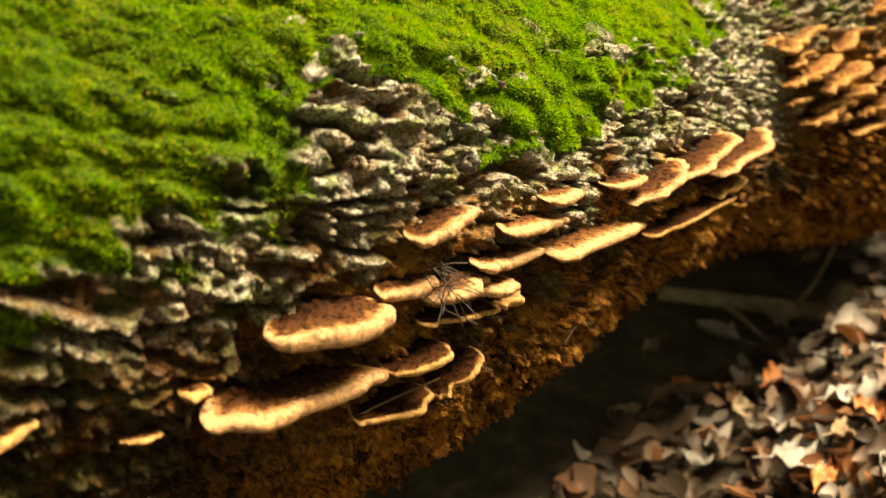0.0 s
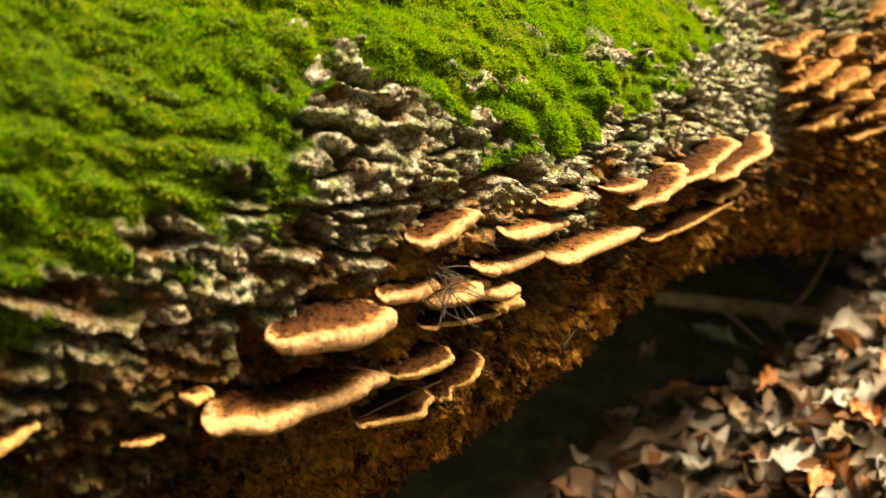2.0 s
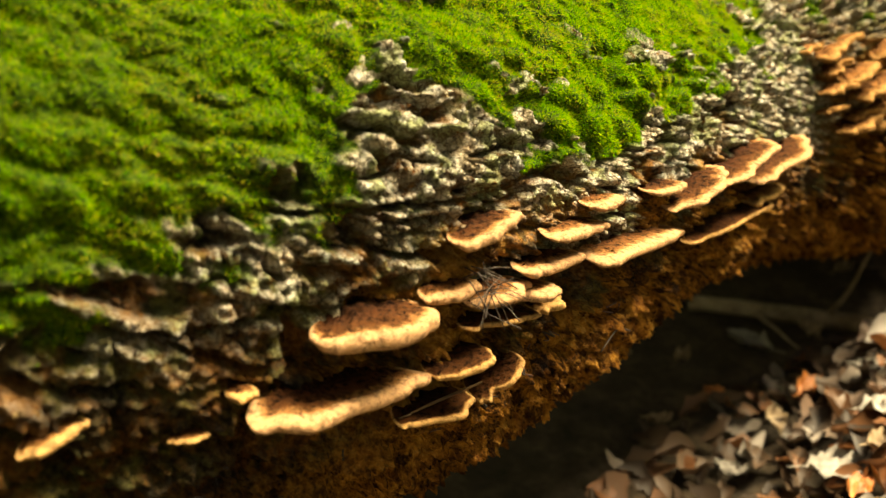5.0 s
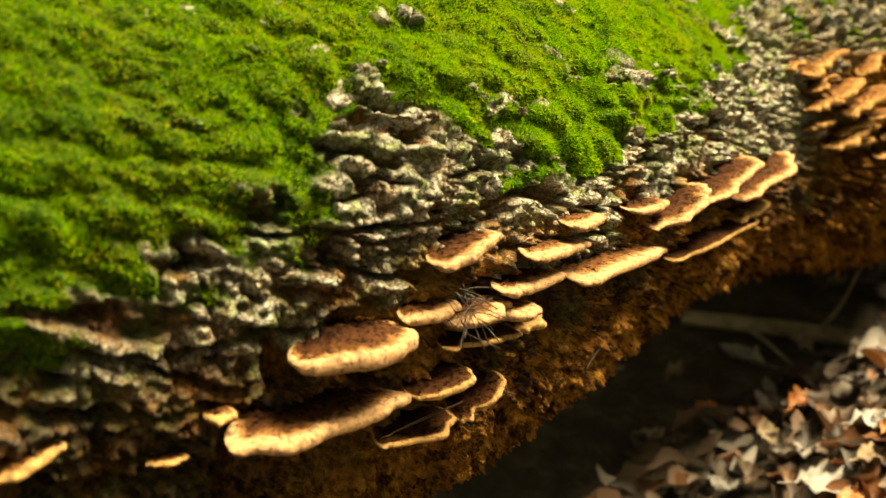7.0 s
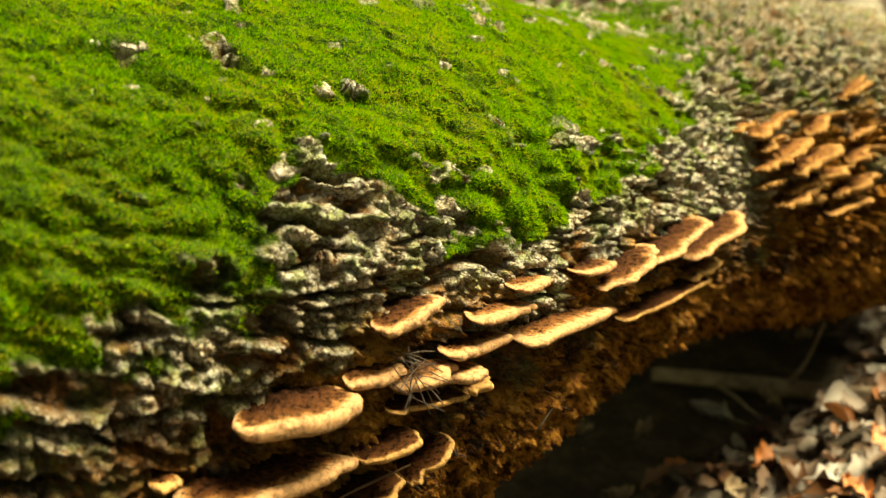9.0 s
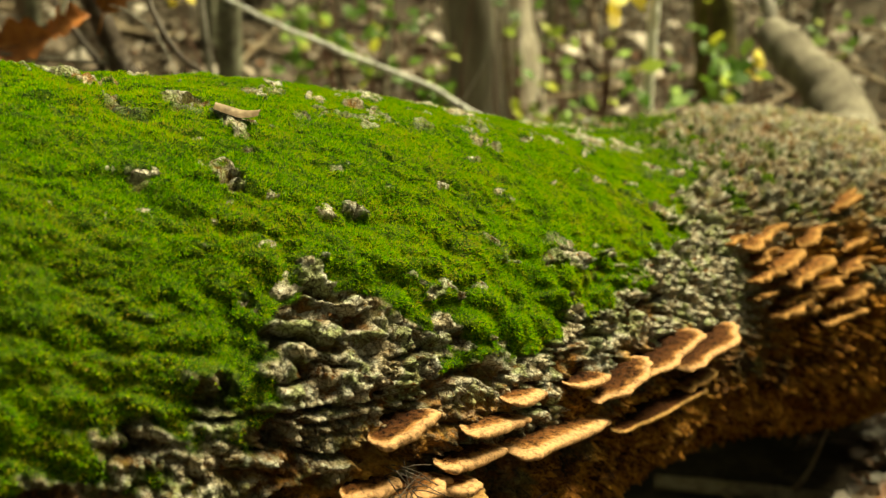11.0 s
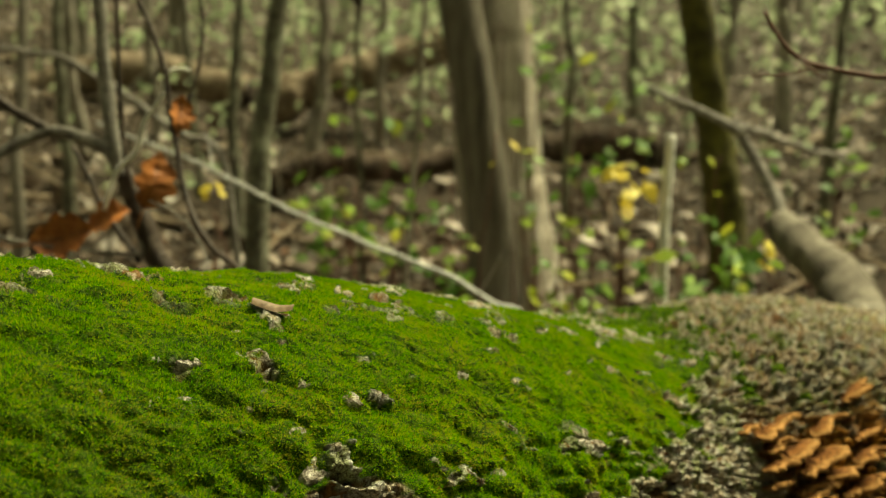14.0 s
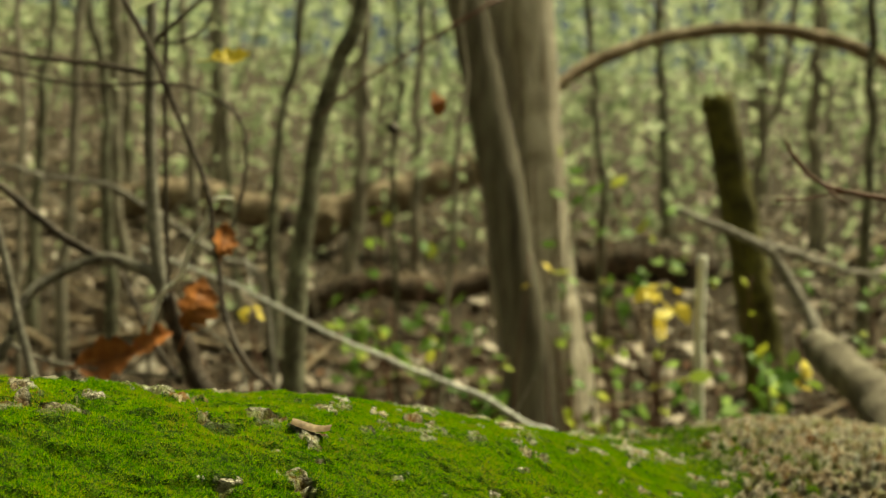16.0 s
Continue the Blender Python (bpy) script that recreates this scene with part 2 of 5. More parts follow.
M_REDTWIG = simple("reddish_twig", [(0.36, (0.05, 0.022, 0.016)), (0.55, (0.13, 0.062, 0.045)), (0.7, (0.22, 0.12, 0.09))], 60, 0.7, 120, 0.001)
M_TRUNK = simple("trunk_bark_grey_brown", [(0.34, (0.045, 0.037, 0.028)), (0.48, (0.13, 0.112, 0.088)), (0.60, (0.22, 0.20, 0.16)), (0.7, (0.32, 0.30, 0.26))], 9, 0.9, 26, 0.02, 0.9, (1, 1, 0.14))
M_BIGTRUNK = simple("pale_ridged_trunk_bark", [(0.38, (0.24, 0.19, 0.145)), (0.46, (0.42, 0.36, 0.29)), (0.55, (0.58, 0.53, 0.45)), (0.64, (0.70, 0.66, 0.58))], 30, 0.9, 60, 0.03, 1.0, (1, 1, 0.07))
M_WHITEBARK = simple("white_blotched_bark", [(0.36, (0.56, 0.54, 0.47)), (0.5, (0.78, 0.77, 0.70)), (0.66, (0.86, 0.86, 0.82))], 30, 0.8, 90, 0.002)
M_LICHENTRUNK = simple("lichen_mottled_bark", [(0.36, (0.045, 0.040, 0.028)), (0.5, (0.13, 0.125, 0.090)), (0.60, (0.24, 0.25, 0.185)), (0.68, (0.46, 0.50, 0.42))], 14, 0.9, 40, 0.008)
M_FARTRUNK = simple("distant_grey_bark", [(0.36, (0.10, 0.085, 0.065)), (0.5, (0.22, 0.195, 0.16)), (0.66, (0.36, 0.33, 0.28))], 5, 0.9, 20, 0.01)
M_MOSSPOST = simple("mossy_dead_wood", [(0.36, (0.030, 0.026, 0.010)), (0.5, (0.075, 0.070, 0.018)), (0.62, (0.14, 0.135, 0.03)), (0.7, (0.20, 0.16, 0.08))], 12, 0.95, 50, 0.01)
M_DEADLOG = simple("dead_log_wood", [(0.34, (0.07, 0.048, 0.030)), (0.48, (0.17, 0.125, 0.085)), (0.60, (0.30, 0.24, 0.175)), (0.7, (0.42, 0.36, 0.28))], 10, 0.9, 40, 0.01)
M_ROTLOG = simple("dark_rotting_wood", [(0.34, (0.016, 0.010, 0.006)), (0.48, (0.050, 0.033, 0.022)), (0.60, (0.11, 0.078, 0.055)), (0.7, (0.22, 0.175, 0.13))], 10, 0.9, 40, 0.012)
M_SOIL = simple("forest_soil", [(0.36, (0.010, 0.007, 0.004)), (0.5, (0.032, 0.022, 0.013)), (0.66, (0.085, 0.060, 0.038))], 16, 0.95, 40, 0.02)
M_LITTER = leafy("dead_leaves", [(0.20, (0.022, 0.013, 0.008)), (0.42, (0.055, 0.032, 0.019)), (0.56, (0.105, 0.066, 0.043)), (0.68, (0.16, 0.055, 0.016)), (0.79, (0.13, 0.10, 0.080)), (0.92, (0.30, 0.265, 0.235))], 9, 0.15, 0.55, 0.75)
# dead leaves again, lightened so the slope's haze sits in their colour
M_HAZELITTER = leafy("hazed_hillside_leaves", [(0.16, (0.026, 0.018, 0.011)), (0.42, (0.10, 0.072, 0.052)), (0.60, (0.26, 0.205, 0.165)), (0.80, (0.58, 0.52, 0.46))], 3, 0.1, 0.7, 0.6)
M_GREEN = leafy("green_leaves", [(0.2, (0.045, 0.115, 0.018)), (0.5, (0.13, 0.26, 0.035)), (0.7, (0.28, 0.40, 0.05)), (0.88, (0.46, 0.43, 0.06))], 8, 0.4, 0.5, 0.6)
# leaf green paled and greyed: the wood's mist is put into the colour
M_HAZEGREEN = leafy("far_foliage", [(0.2, (0.17, 0.23, 0.13)), (0.5, (0.40, 0.49, 0.30)), (0.75, (0.60, 0.66, 0.44)), (0.9, (0.74, 0.71, 0.52))], 0.6, 0.4, 0.6, 0.5)
M_YELLOW = leafy("yellow_leaves", [(0.2, (0.50, 0.36, 0.04)), (0.6, (0.68, 0.55, 0.09)), (0.9, (0.76, 0.70, 0.24))], 20, 0.4, 0.5, 0.5)
M_RUSSET = simple("russet_oak_leaf", [(0.34, (0.16, 0.050, 0.015)), (0.5, (0.34, 0.115, 0.034)), (0.62, (0.46, 0.18, 0.058)), (0.7, (0.55, 0.27, 0.11))], 50, 0.5, 160, 0.001, 0.5)
M_DRYLEAF = simple("dry_tan_leaf", [(0.34, (0.09, 0.055, 0.03)), (0.5, (0.21, 0.145, 0.085)), (0.66, (0.36, 0.28, 0.19))], 50, 0.6, 200, 0.0008, 0.5)
M_WHITECHIP = simple("bleached_wood_chip", [(0.34, (0.09, 0.075, 0.062)), (0.5, (0.19, 0.172, 0.152)), (0.66, (0.32, 0.305, 0.28))], 30, 0.8, 120, 0.002, 0.6)


# ---------- mesh helpers ----------
def mesh_of(name, verts, faces, mat, smooth=True):
    """A mesh from an array of points and an array of triangles or quads."""
    verts, faces = np.asarray(verts, np.float32).reshape(-1, 3), np.asarray(faces, np.int32)
    k = faces.shape[1]
    me = bpy.data.meshes.new(name)
    me.vertices.add(len(verts))
    me.vertices.foreach_set("co", verts.ravel())
    me.loops.add(faces.size)
    me.loops.foreach_set("vertex_index", faces.ravel())
    me.polygons.add(len(faces))
    me.polygons.foreach_set("loop_start", np.arange(0, faces.size, k, dtype=np.int32))
    me.polygons.foreach_set("use_smooth", np.full(len(faces), smooth))
    me.materials.append(mat)
    me.update(calc_edges=True)
    me.validate()
    return me


def part(name, me, parent=None, label=""):
    ob = new(name, me)
    if parent is not None:
        ob.parent = parent
        ob.matrix_parent_inverse = Matrix.Identity(4)
    return tagged(ob, label) if label else ob


def thing(name, label, category, group="", kind=""):
    return tagged(new(name), label, category, group, kind)


def grid_faces(nu, nv, wrap=False):
    i, j = np.meshgrid(np.arange(nu - 1), np.arange(nv if wrap else nv - 1), indexing="ij")
    j2 = (j + 1) % nv
    return np.stack([i * nv + j, i * nv + j2, (i + 1) * nv + j2, (i + 1) * nv + j], -1).reshape(-1, 4)


def curve_points(pts, n):
    """Catmull-Rom through the points, n samples."""
    p = np.array(pts, float)
    p = np.vstack([2 * p[0] - p[1], p, 2 * p[-1] - p[-2]])
    t = np.linspace(0, len(pts) - 1.0001, n)
    i = t.astype(int)
    f = (t - i)[:, None]
    a, b, c, d = p[i], p[i + 1], p[i + 2], p[i + 3]
    return 0.5 * (2 * b + (c - a) * f + (2 * a - 5 * b + 4 * c - d) * f * f + (3 * b - a - 3 * c + d) * f ** 3)


def tube(name, pts, r0, r1, mat, seg=9, n=28, rough=0.10, wander=0.0, flare=0.0, seed=1, ridge=0.0):
    """A branch or trunk: tapered, uneven, closed at both ends."""
    c = curve_points(pts, n)
    g = np.random.default_rng(seed)
    if wander:
        w = np.cumsum(g.normal(0, 1, (n, 3)), 0)
        w -= np.linspace(0, 1, n)[:, None] * w[-1]
        c = c + wander * w / max(1, np.abs(w).max())
    tan = np.gradient(c, axis=0)
    tan /= np.linalg.norm(tan, axis=1)[:, None]
    ref = np.array([0.3, 0.2, 0.93]) if abs(tan[:, 2]).mean() < 0.7 else np.array([1.0, 0.1, 0.0])
    s = np.cross(tan, ref)
    s /= np.linalg.norm(s, axis=1)[:, None]
    b = np.cross(tan, s)
    k = np.linspace(0, 1, n)
    r = r0 + (r1 - r0) * k + flare * np.exp(-k * n / 4)
    ang = np.linspace(0, 2 * math.pi, seg, endpoint=False)
    rr = r[:, None] * (1 + rough * (2 * vnoise(np.repeat(k[:, None] * n * 0.6, seg, 1), np.repeat(ang[None] * 1.3, n, 0) + 3, seed) - 1))
    if ridge:
        rr = rr * (1 + ridge * (2 * vnoise(np.repeat(k[:, None] * n * 0.035, seg, 1), np.repeat(ang[None] * seg / 14, n, 0) + 7, seed + 3) - 1))
    v = c[:, None] + rr[..., None] * (np.cos(ang)[None, :, None] * s[:, None] + np.sin(ang)[None, :, None] * b[:, None])
    v = np.vstack([v.reshape(-1, 3), c[0], c[-1]])
    q = grid_faces(n, seg, True)
    a = np.arange(seg)
    e0 = np.stack([a, a * 0 + n * seg, (a + 1) % seg, (a + 1) % seg], -1)[:, :3]
    e1 = np.stack([a + (n - 1) * seg, (a + 1) % seg + (n - 1) * seg, a * 0 + n * seg + 1], -1)
    tri = np.vstack([q[:, [0, 1, 2]], q[:, [0, 2, 3]], e0, e1])
    return mesh_of(name, v, tri, mat)


def leaf_batch(centres, normals, sizes, widths, g, curl=0.25):
    """Many folded leaves, four triangles each: points and triangles."""
    m = len(centres)
    nrm = normals / np.linalg.norm(normals, axis=1)[:, None]
    d = g.normal(0, 1, (m, 3))
    d -= (d * nrm).sum(1)[:, None] * nrm
    d /= np.linalg.norm(d, axis=1)[:, None]
    w = np.cross(nrm, d)
    s, q = sizes[:, None], (sizes * widths)[:, None]
    cu = (g.normal(0, curl, m) * sizes)[:, None]
    cw = (np.abs(g.normal(0, curl, m)) * sizes)[:, None]
    base = centres - d * s / 2
    tip = centres + d * s / 2 + nrm * cu
    mid = centres - d * s * 0.05
    lft, rgt = mid + w * q / 2 + nrm * cw * 0.6, mid - w * q / 2 + nrm * cw * 0.6
    l2, r2 = centres + d * s * 0.25 + w * q * 0.36 + nrm * (cw * 0.4 + cu * 0.5), centres + d * s * 0.25 - w * q * 0.36 + nrm * (cw * 0.4 + cu * 0.5)
    v = np.stack([base, lft, l2, tip, r2, rgt], 1).reshape(-1, 3)
    o = np.arange(m)[:, None] * 6
    f = np.concatenate([o + np.array([[0, 1, 5]]), o + np.array([[1, 2, 5]]), o + np.array([[2, 4, 5]]), o + np.array([[2, 3, 4]])])
    return v, f


# ---------- ground ----------
ALONG, ACROSS = np.array([0.819, 0.574]), np.array([0.574, -0.819])
# stations: distance along, axis across, axis height, radius across, radius up, radius down
LOG = np.array([
    (-3.2, -1.10, 0.30, 0.340, 0.360, 0.345), (-1.2, -0.952, 0.506, 0.327, 0.348, 0.327), (-0.3, -0.886, 0.489, 0.302, 0.328, 0.308), (0.1, -0.834, 0.479, 0.284, 0.304, 0.289),
    (0.4, -0.799, 0.470, 0.272, 0.275, 0.263), (0.65, -0.833, 0.455, 0.246, 0.240, 0.223), (0.9, -0.903, 0.415, 0.235, 0.211, 0.195),
    (1.15, -0.958, 0.368, 0.290, 0.246, 0.209), (1.4, -0.995, 0.310, 0.360, 0.280, 0.242), (1.8, -1.169, 0.270, 0.349, 0.264, 0.246),
    (2.6, -1.581, 0.186, 0.299, 0.194, 0.235), (3.6, -2.100, 0.084, 0.234, 0.111, 0.210)])


def before_log(x, y):
    """How far a place lies before the log's open side."""
    along, across = x * ALONG[0] + y * ALONG[1], x * ACROSS[0] + y * ACROSS[1]
    return across - np.interp(along, LOG[:, 0], LOG[:, 1] + LOG[:, 3])


def ground_z(x, y):
    r = np.hypot(x, y - 0.5)
    hill = 0.17 * np.maximum(r - 3.0, 0) ** 1.12 * (1 + 0.25 * np.sin(np.arctan2(y, x) * 3 + 0.6))
    hill = 26 * np.tanh(hill / 26)
    # made-up rise that lifts the right-hand litter out of the log's shadow
    lit_rise = 0.19 * step(0.22, 0.70, x) * step(0.45, 0.95, y) * step(2.3, 1.5, y) * step(2.6, 1.6, x) * step(-0.16, 0.16, before_log(x, y))
    return hill + lit_rise + 0.05 * (fbm(x * 1.3 + 40, y * 1.3 + 40, 3, 3) - 0.5) + 0.25 * step(3, 8, r) * (fbm(x * 0.35 + 40, y * 0.35 + 40, 5, 3) - 0.5)


rad = np.concatenate([np.linspace(0, 4, 90), 4 + 176 * np.linspace(0, 1, 110)[1:] ** 2.2])
ang = np.linspace(0, 2 * math.pi, 181)[:-1]
gx, gy = rad[:, None] * np.cos(ang), 0.5 + rad[:, None] * np.sin(ang)
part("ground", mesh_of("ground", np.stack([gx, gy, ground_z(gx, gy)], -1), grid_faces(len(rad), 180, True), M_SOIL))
tagged(bpy.data.objects["ground"], "dark forest soil rising into a wooded hillside", "ground", kind="structure")

# ---------- fallen log ----------
def log_surface(a, th):
    """The log's smooth skin: a metres along it, th round it (0 faces the open side, half pi is the top)."""
    s, z, rx, ru, rd = [np.mean([np.interp(a + d, LOG[:, 0], LOG[:, c]) for d in np.linspace(-0.15, 0.15, 7)], 0) for c in range(1, 6)]
    c, sn = np.cos(th), np.sin(th)
    k = np.where(sn > 0, 2.5, 1.9)
    k = (np.abs(c) ** k + np.abs(sn) ** k) ** (-1 / k)
    ss, zz = s + rx * c * k, z + np.where(sn > 0, ru, rd) * sn * k
    return np.stack([ss * ACROSS[0] + a * ALONG[0], ss * ACROSS[1] + a * ALONG[1], zz], -1)


def log_cover(a, th):
    """Relief of the bark and the share of moss, lichen and rotten wood, the last two cut where the bark is shaded."""
    v = th * 0.27
    vw = v + 0.20 * a + 0.014 * (fbm(a * 9, v * 9, 11, 3) - 0.5) + 0.006 * (fbm(a * 40, v * 40, 12, 2) - 0.5)
    deg = np.degrees(th)
    edge = np.interp(a, [-0.6, 0.10, 0.21, 0.30, 0.33, 0.39, 0.43, 0.53, 0.66, 0.80, 0.92, 1.03, 1.16, 1.3], [19, 19, 19.5, 22.5, 28.5, 31, 24.5, 23, 27, 34, 47, 63, 76, 120])
    patch = np.exp(-((a - 0.345) / 0.045) ** 2 - ((deg - 34.5) / 4.5) ** 2)
    ragged = (16 + 34 * step(0.75, 1.0, a)) * (fbm(a * 22, vw * 34, 21, 4) - 0.5) + 9 * (fbm(a * 70, vw * 90, 22, 3) - 0.5)
    moss = step(-1.5, 2.5, deg - edge + ragged - 9 * patch) * step(150, 120, deg)
    knobs = fbm(a * 34 + 5, vw * 56, 23, 3)
    moss = moss * (1 - 0.9 * step(0.71, 0.77, knobs) * step(70, 30, deg - edge) * step(0.2, 0.3, a))
    moss = moss * (1 - 0.95 * step(0.60, 0.66, knobs) * step(22, 6, deg - edge) * step(0.2, 0.36, a))
    thin = step(0.60, 0.66, fbm(a * 52 + 9, v * 30, 24, 3)) * step(60, 74, deg)
    moss = moss * (1 - 0.95 * thin)
    tufts = 0.8 * step(0.60, 0.67, fbm(a * 40 + 2, vw * 85, 25, 4)) * step(9, 18, deg) * step(0.30, 0.18, a)
    tufts = np.maximum(tufts, 0.9 * step(0.60, 0.66, fbm(a * 46 + 4, v * 46, 26, 3)) * step(0.9, 1.0, a) * step(1.25, 1.1, a) * step(30, 45, deg))
    moss = np.maximum(moss, tufts * (1 - patch) * step(1, -4, deg - edge))
    rot = step(4, -8, deg + 8 * (fbm(a * 12, v * 20, 31, 3) - 0.5) + 3 - np.interp(a, [0.2, 0.45, 0.55, 0.8, 1.0], [-4, 0, 3, 0, -2]))
    rot = np.maximum(rot, 0.85 * step(0.50, 0.60, fbm(a * 19, v * 26, 32, 3)) * step(21, 10, deg) * step(0.16, 0.27, a))
    # less rot colour at the near end paints the low bark's shade
    rot = rot * (0.15 + 0.85 * step(0.15, 0.35, a))
    rot = np.maximum(rot, step(0.95, 1.15, a) * step(18, 8, deg))
    rot = np.maximum(rot, step(0.92, 1.08, a) * step(48, 24, deg) * step(0.42, 0.54, fbm(a * 30, v * 30, 33, 3)))
    far = step(0.85, 1.1, a)
    fine = fbm(a * 120, v * 120, 59, 3) - 0.5
    wa, wv = a + 0.020 * (fbm(a * 26, v * 26, 54, 3) - 0.5) + 0.006 * fine, vw + 0.016 * (fbm(a * 22, v * 26, 55, 3) - 0.5) + 0.005 * (fbm(a * 110, v * 110, 60, 3) - 0.5)
    # wavy furrows along the grain, and wider clefts on the thick end
    crease = 1 - np.abs(2 * fbm(wa * 11, wv * 58, 41, 2) - 1)
    furrow = step(0.80, 0.97, crease) * step(0.34, 0.48, fbm(a * 24, v * 40, 42, 3))
    across = 1 - np.abs(2 * fbm(wa * 46, wv * 26, 39, 2) - 1)
    furrow = np.maximum(furrow, 0.6 * step(0.88, 0.99, across))
    cleft = cells(wa * 7.5 + 2, wv * 30 + 5, 73)[1]
    furrow = np.maximum(furrow, 1.3 * (1 - step(0.02, 0.22, cleft)) * step(0.36, 0.48, fbm(a * 9 + 3, v * 24, 40, 2)) * step(0.44, 0.32, a))
    # crumbs of crust: coarse and fine rounded lumps
    near1, egap, chip = cells(wa * 98 + 3, wv * 128 + 3, 81)
    seam = 1 - step(0.0, 0.24, egap)
    near2, _, grit = cells(wa * 215 + 5, wv * 250 + 5, 83)
    bare = (1 - moss) * (1 - 0.78 * step(6, 15, deg - edge) * (1 - far))
    crust = 0.0062 * (1 - step(0.0, 0.8, near1)) * (0.2 + chip) + 0.0036 * (1 - step(0.0, 0.8, near2)) * (0.3 + grit) + 0.007 * (np.abs(2 * fbm(a * 120, vw * 170, 53, 3) - 1) - 0.3)
    h = -0.013 * furrow * (1 - 0.78 * moss) * (1 - 0.6 * far) + bare * (1 - 0.6 * far) * (crust - 0.0015 * seam + 0.014 * (fbm(wa * 30, wv * 75, 56, 3) - 0.5))
    h = h + 0.009 * (fbm(a * 6, v * 9, 43, 3) - 0.5) + 0.006 * (fbm(a * 95, vw * 125, 44, 4) - 0.5)
    pillow = cells(wa * 24 + 11, wv * 46 + 3, 87)[1]
    h = h + moss * (0.006 * step(0.0, 0.7, pillow) * step(48, 28, deg) + 0.015 * (fbm(a * 17, vw * 34, 45, 3) - 0.5) * (1 - 0.45 * step(32, 56, deg)) - 0.003)
    kgap, kid = cells(wa * 62 + 7, v * 80 + 0.3 * wa * 62, 91)[1:]
    strings = fbm(a * 30, vw * 160, 46, 3)
    layers = 1 - np.abs(2 * fbm(a * 10 + 4, (v + 0.12 * a) * 36, 62, 2) - 1)
    h = h + rot * step(1.05, 0.9, a) * (0.013 * (step(0.45, 0.95, layers) - 0.5) - 0.016 * step(0.60, 0.72, fbm(a * 20 + 8, v * 30, 63, 3)))
    h = h + rot * (0.006 * (np.abs(2 * fbm(a * 26, vw * 70, 58, 3) - 1) - 0.3) + 0.007 * (strings - 0.5) + 0.010 * (fbm(a * 22, v * 26, 47, 3) - 0.5))
    h = h + far * (0.010 * (vnoise(a * 46, v * 60, 49) - 0.5) - 0.017 * (1 - step(0.05, 0.40, kgap)) + 0.014 * (kid - 0.5) - 0.006 * step(60, 90, deg))
    tone = 0.50 * chip + 0.25 * grit + 0.60 * fbm(a * 34, vw * 40, 51, 4)
    # the deg and a factors drop pale lichen to paint shade low and left
    lichen = step(0.33, 0.55, tone) * (1 - 0.3 * seam) * (1 - 0.9 * np.clip(furrow, 0, 1)) * (1 - rot) * (0.06 + 0.94 * step(4, 17, deg)) * (0.5 + 0.5 * step(0.08, 0.28, a))
    lichen = np.clip(lichen * (1 + 0.5 * step(0.40, 0.5, a)) + 1.0 * step(0.15, 0.5, patch) * (1 - furrow) * (1 - 0.3 * seam) * step(0.28, 0.42, fbm(a * 50, vw * 50, 52, 3)), 0, 1)
    lichen = np.maximum(lichen * (1 - 0.5 * far), 0.80 * far * step(0.36, 0.70, kid) * step(0.12, 0.34, kgap) * step(0.38, 0.52, fbm(a * 60, v * 60, 57, 3)) * (1 - rot))
    return h, moss, lichen, rot


def spaced(*runs):
    return np.concatenate([np.arange(lo, hi - 1e-9, st) for lo, hi, st in runs])


ga = spaced((-3.15, -1.15, 0.04), (-1.15, -0.5, 0.012), (-0.5, 0.0, 0.004), (0.0, 0.80, 0.00145), (0.80, 1.0, 0.0024), (1.0, 1.6, 0.0036), (1.6, 2.0, 0.02))
gt = np.radians(spaced((-180, -58, 4), (-58, -25, 0.45), (-25, 46, 0.00145 * 205), (46, 84, 0.45), (84, 112, 0.5), (112, 180, 4)))
A, TH = np.meshgrid(ga, gt, indexing="ij")
P = log_surface(A, TH)
da, dt = log_surface(A + 0.002, TH) - P, log_surface(A, TH + 0.004) - P
nrm = np.cross(da, dt)
nrm /= -np.linalg.norm(nrm, axis=-1)[..., None]
if (nrm[len(ga) // 2, np.abs(gt - math.pi / 2).argmin(), 2]) < 0:
    nrm = -nrm
relief, moss, lichen, rot = log_cover(A, TH)
P = P + nrm * relief[..., None]
log = thing("fallen_log", "thick fallen log with furrowed bark and mossy green top", "log")
bark = mesh_of("bark", P, grid_faces(len(ga), len(gt), True), M_BARK)
for key, val in (("moss", moss), ("lichen", lichen), ("rot", rot)):
    bark.attributes.new(key, "FLOAT", "POINT").data.foreach_set("value", val.astype(np.float32).ravel())
part("bark", bark, log, "deeply furrowed grey-brown bark with pale lichen, shade painted in low down")
for name, i, a0 in (("sawn_end", 0, ga[0]), ("broken_end", -1, ga[-1])):
    ring = P[i]
    k = np.linspace(1, 0, 8)[:, None, None]
    disc = ring.mean(0) + (ring - ring.mean(0))[None] * k
    part(name, mesh_of(name, disc, grid_faces(8, len(gt), True), M_DEADLOG), log)


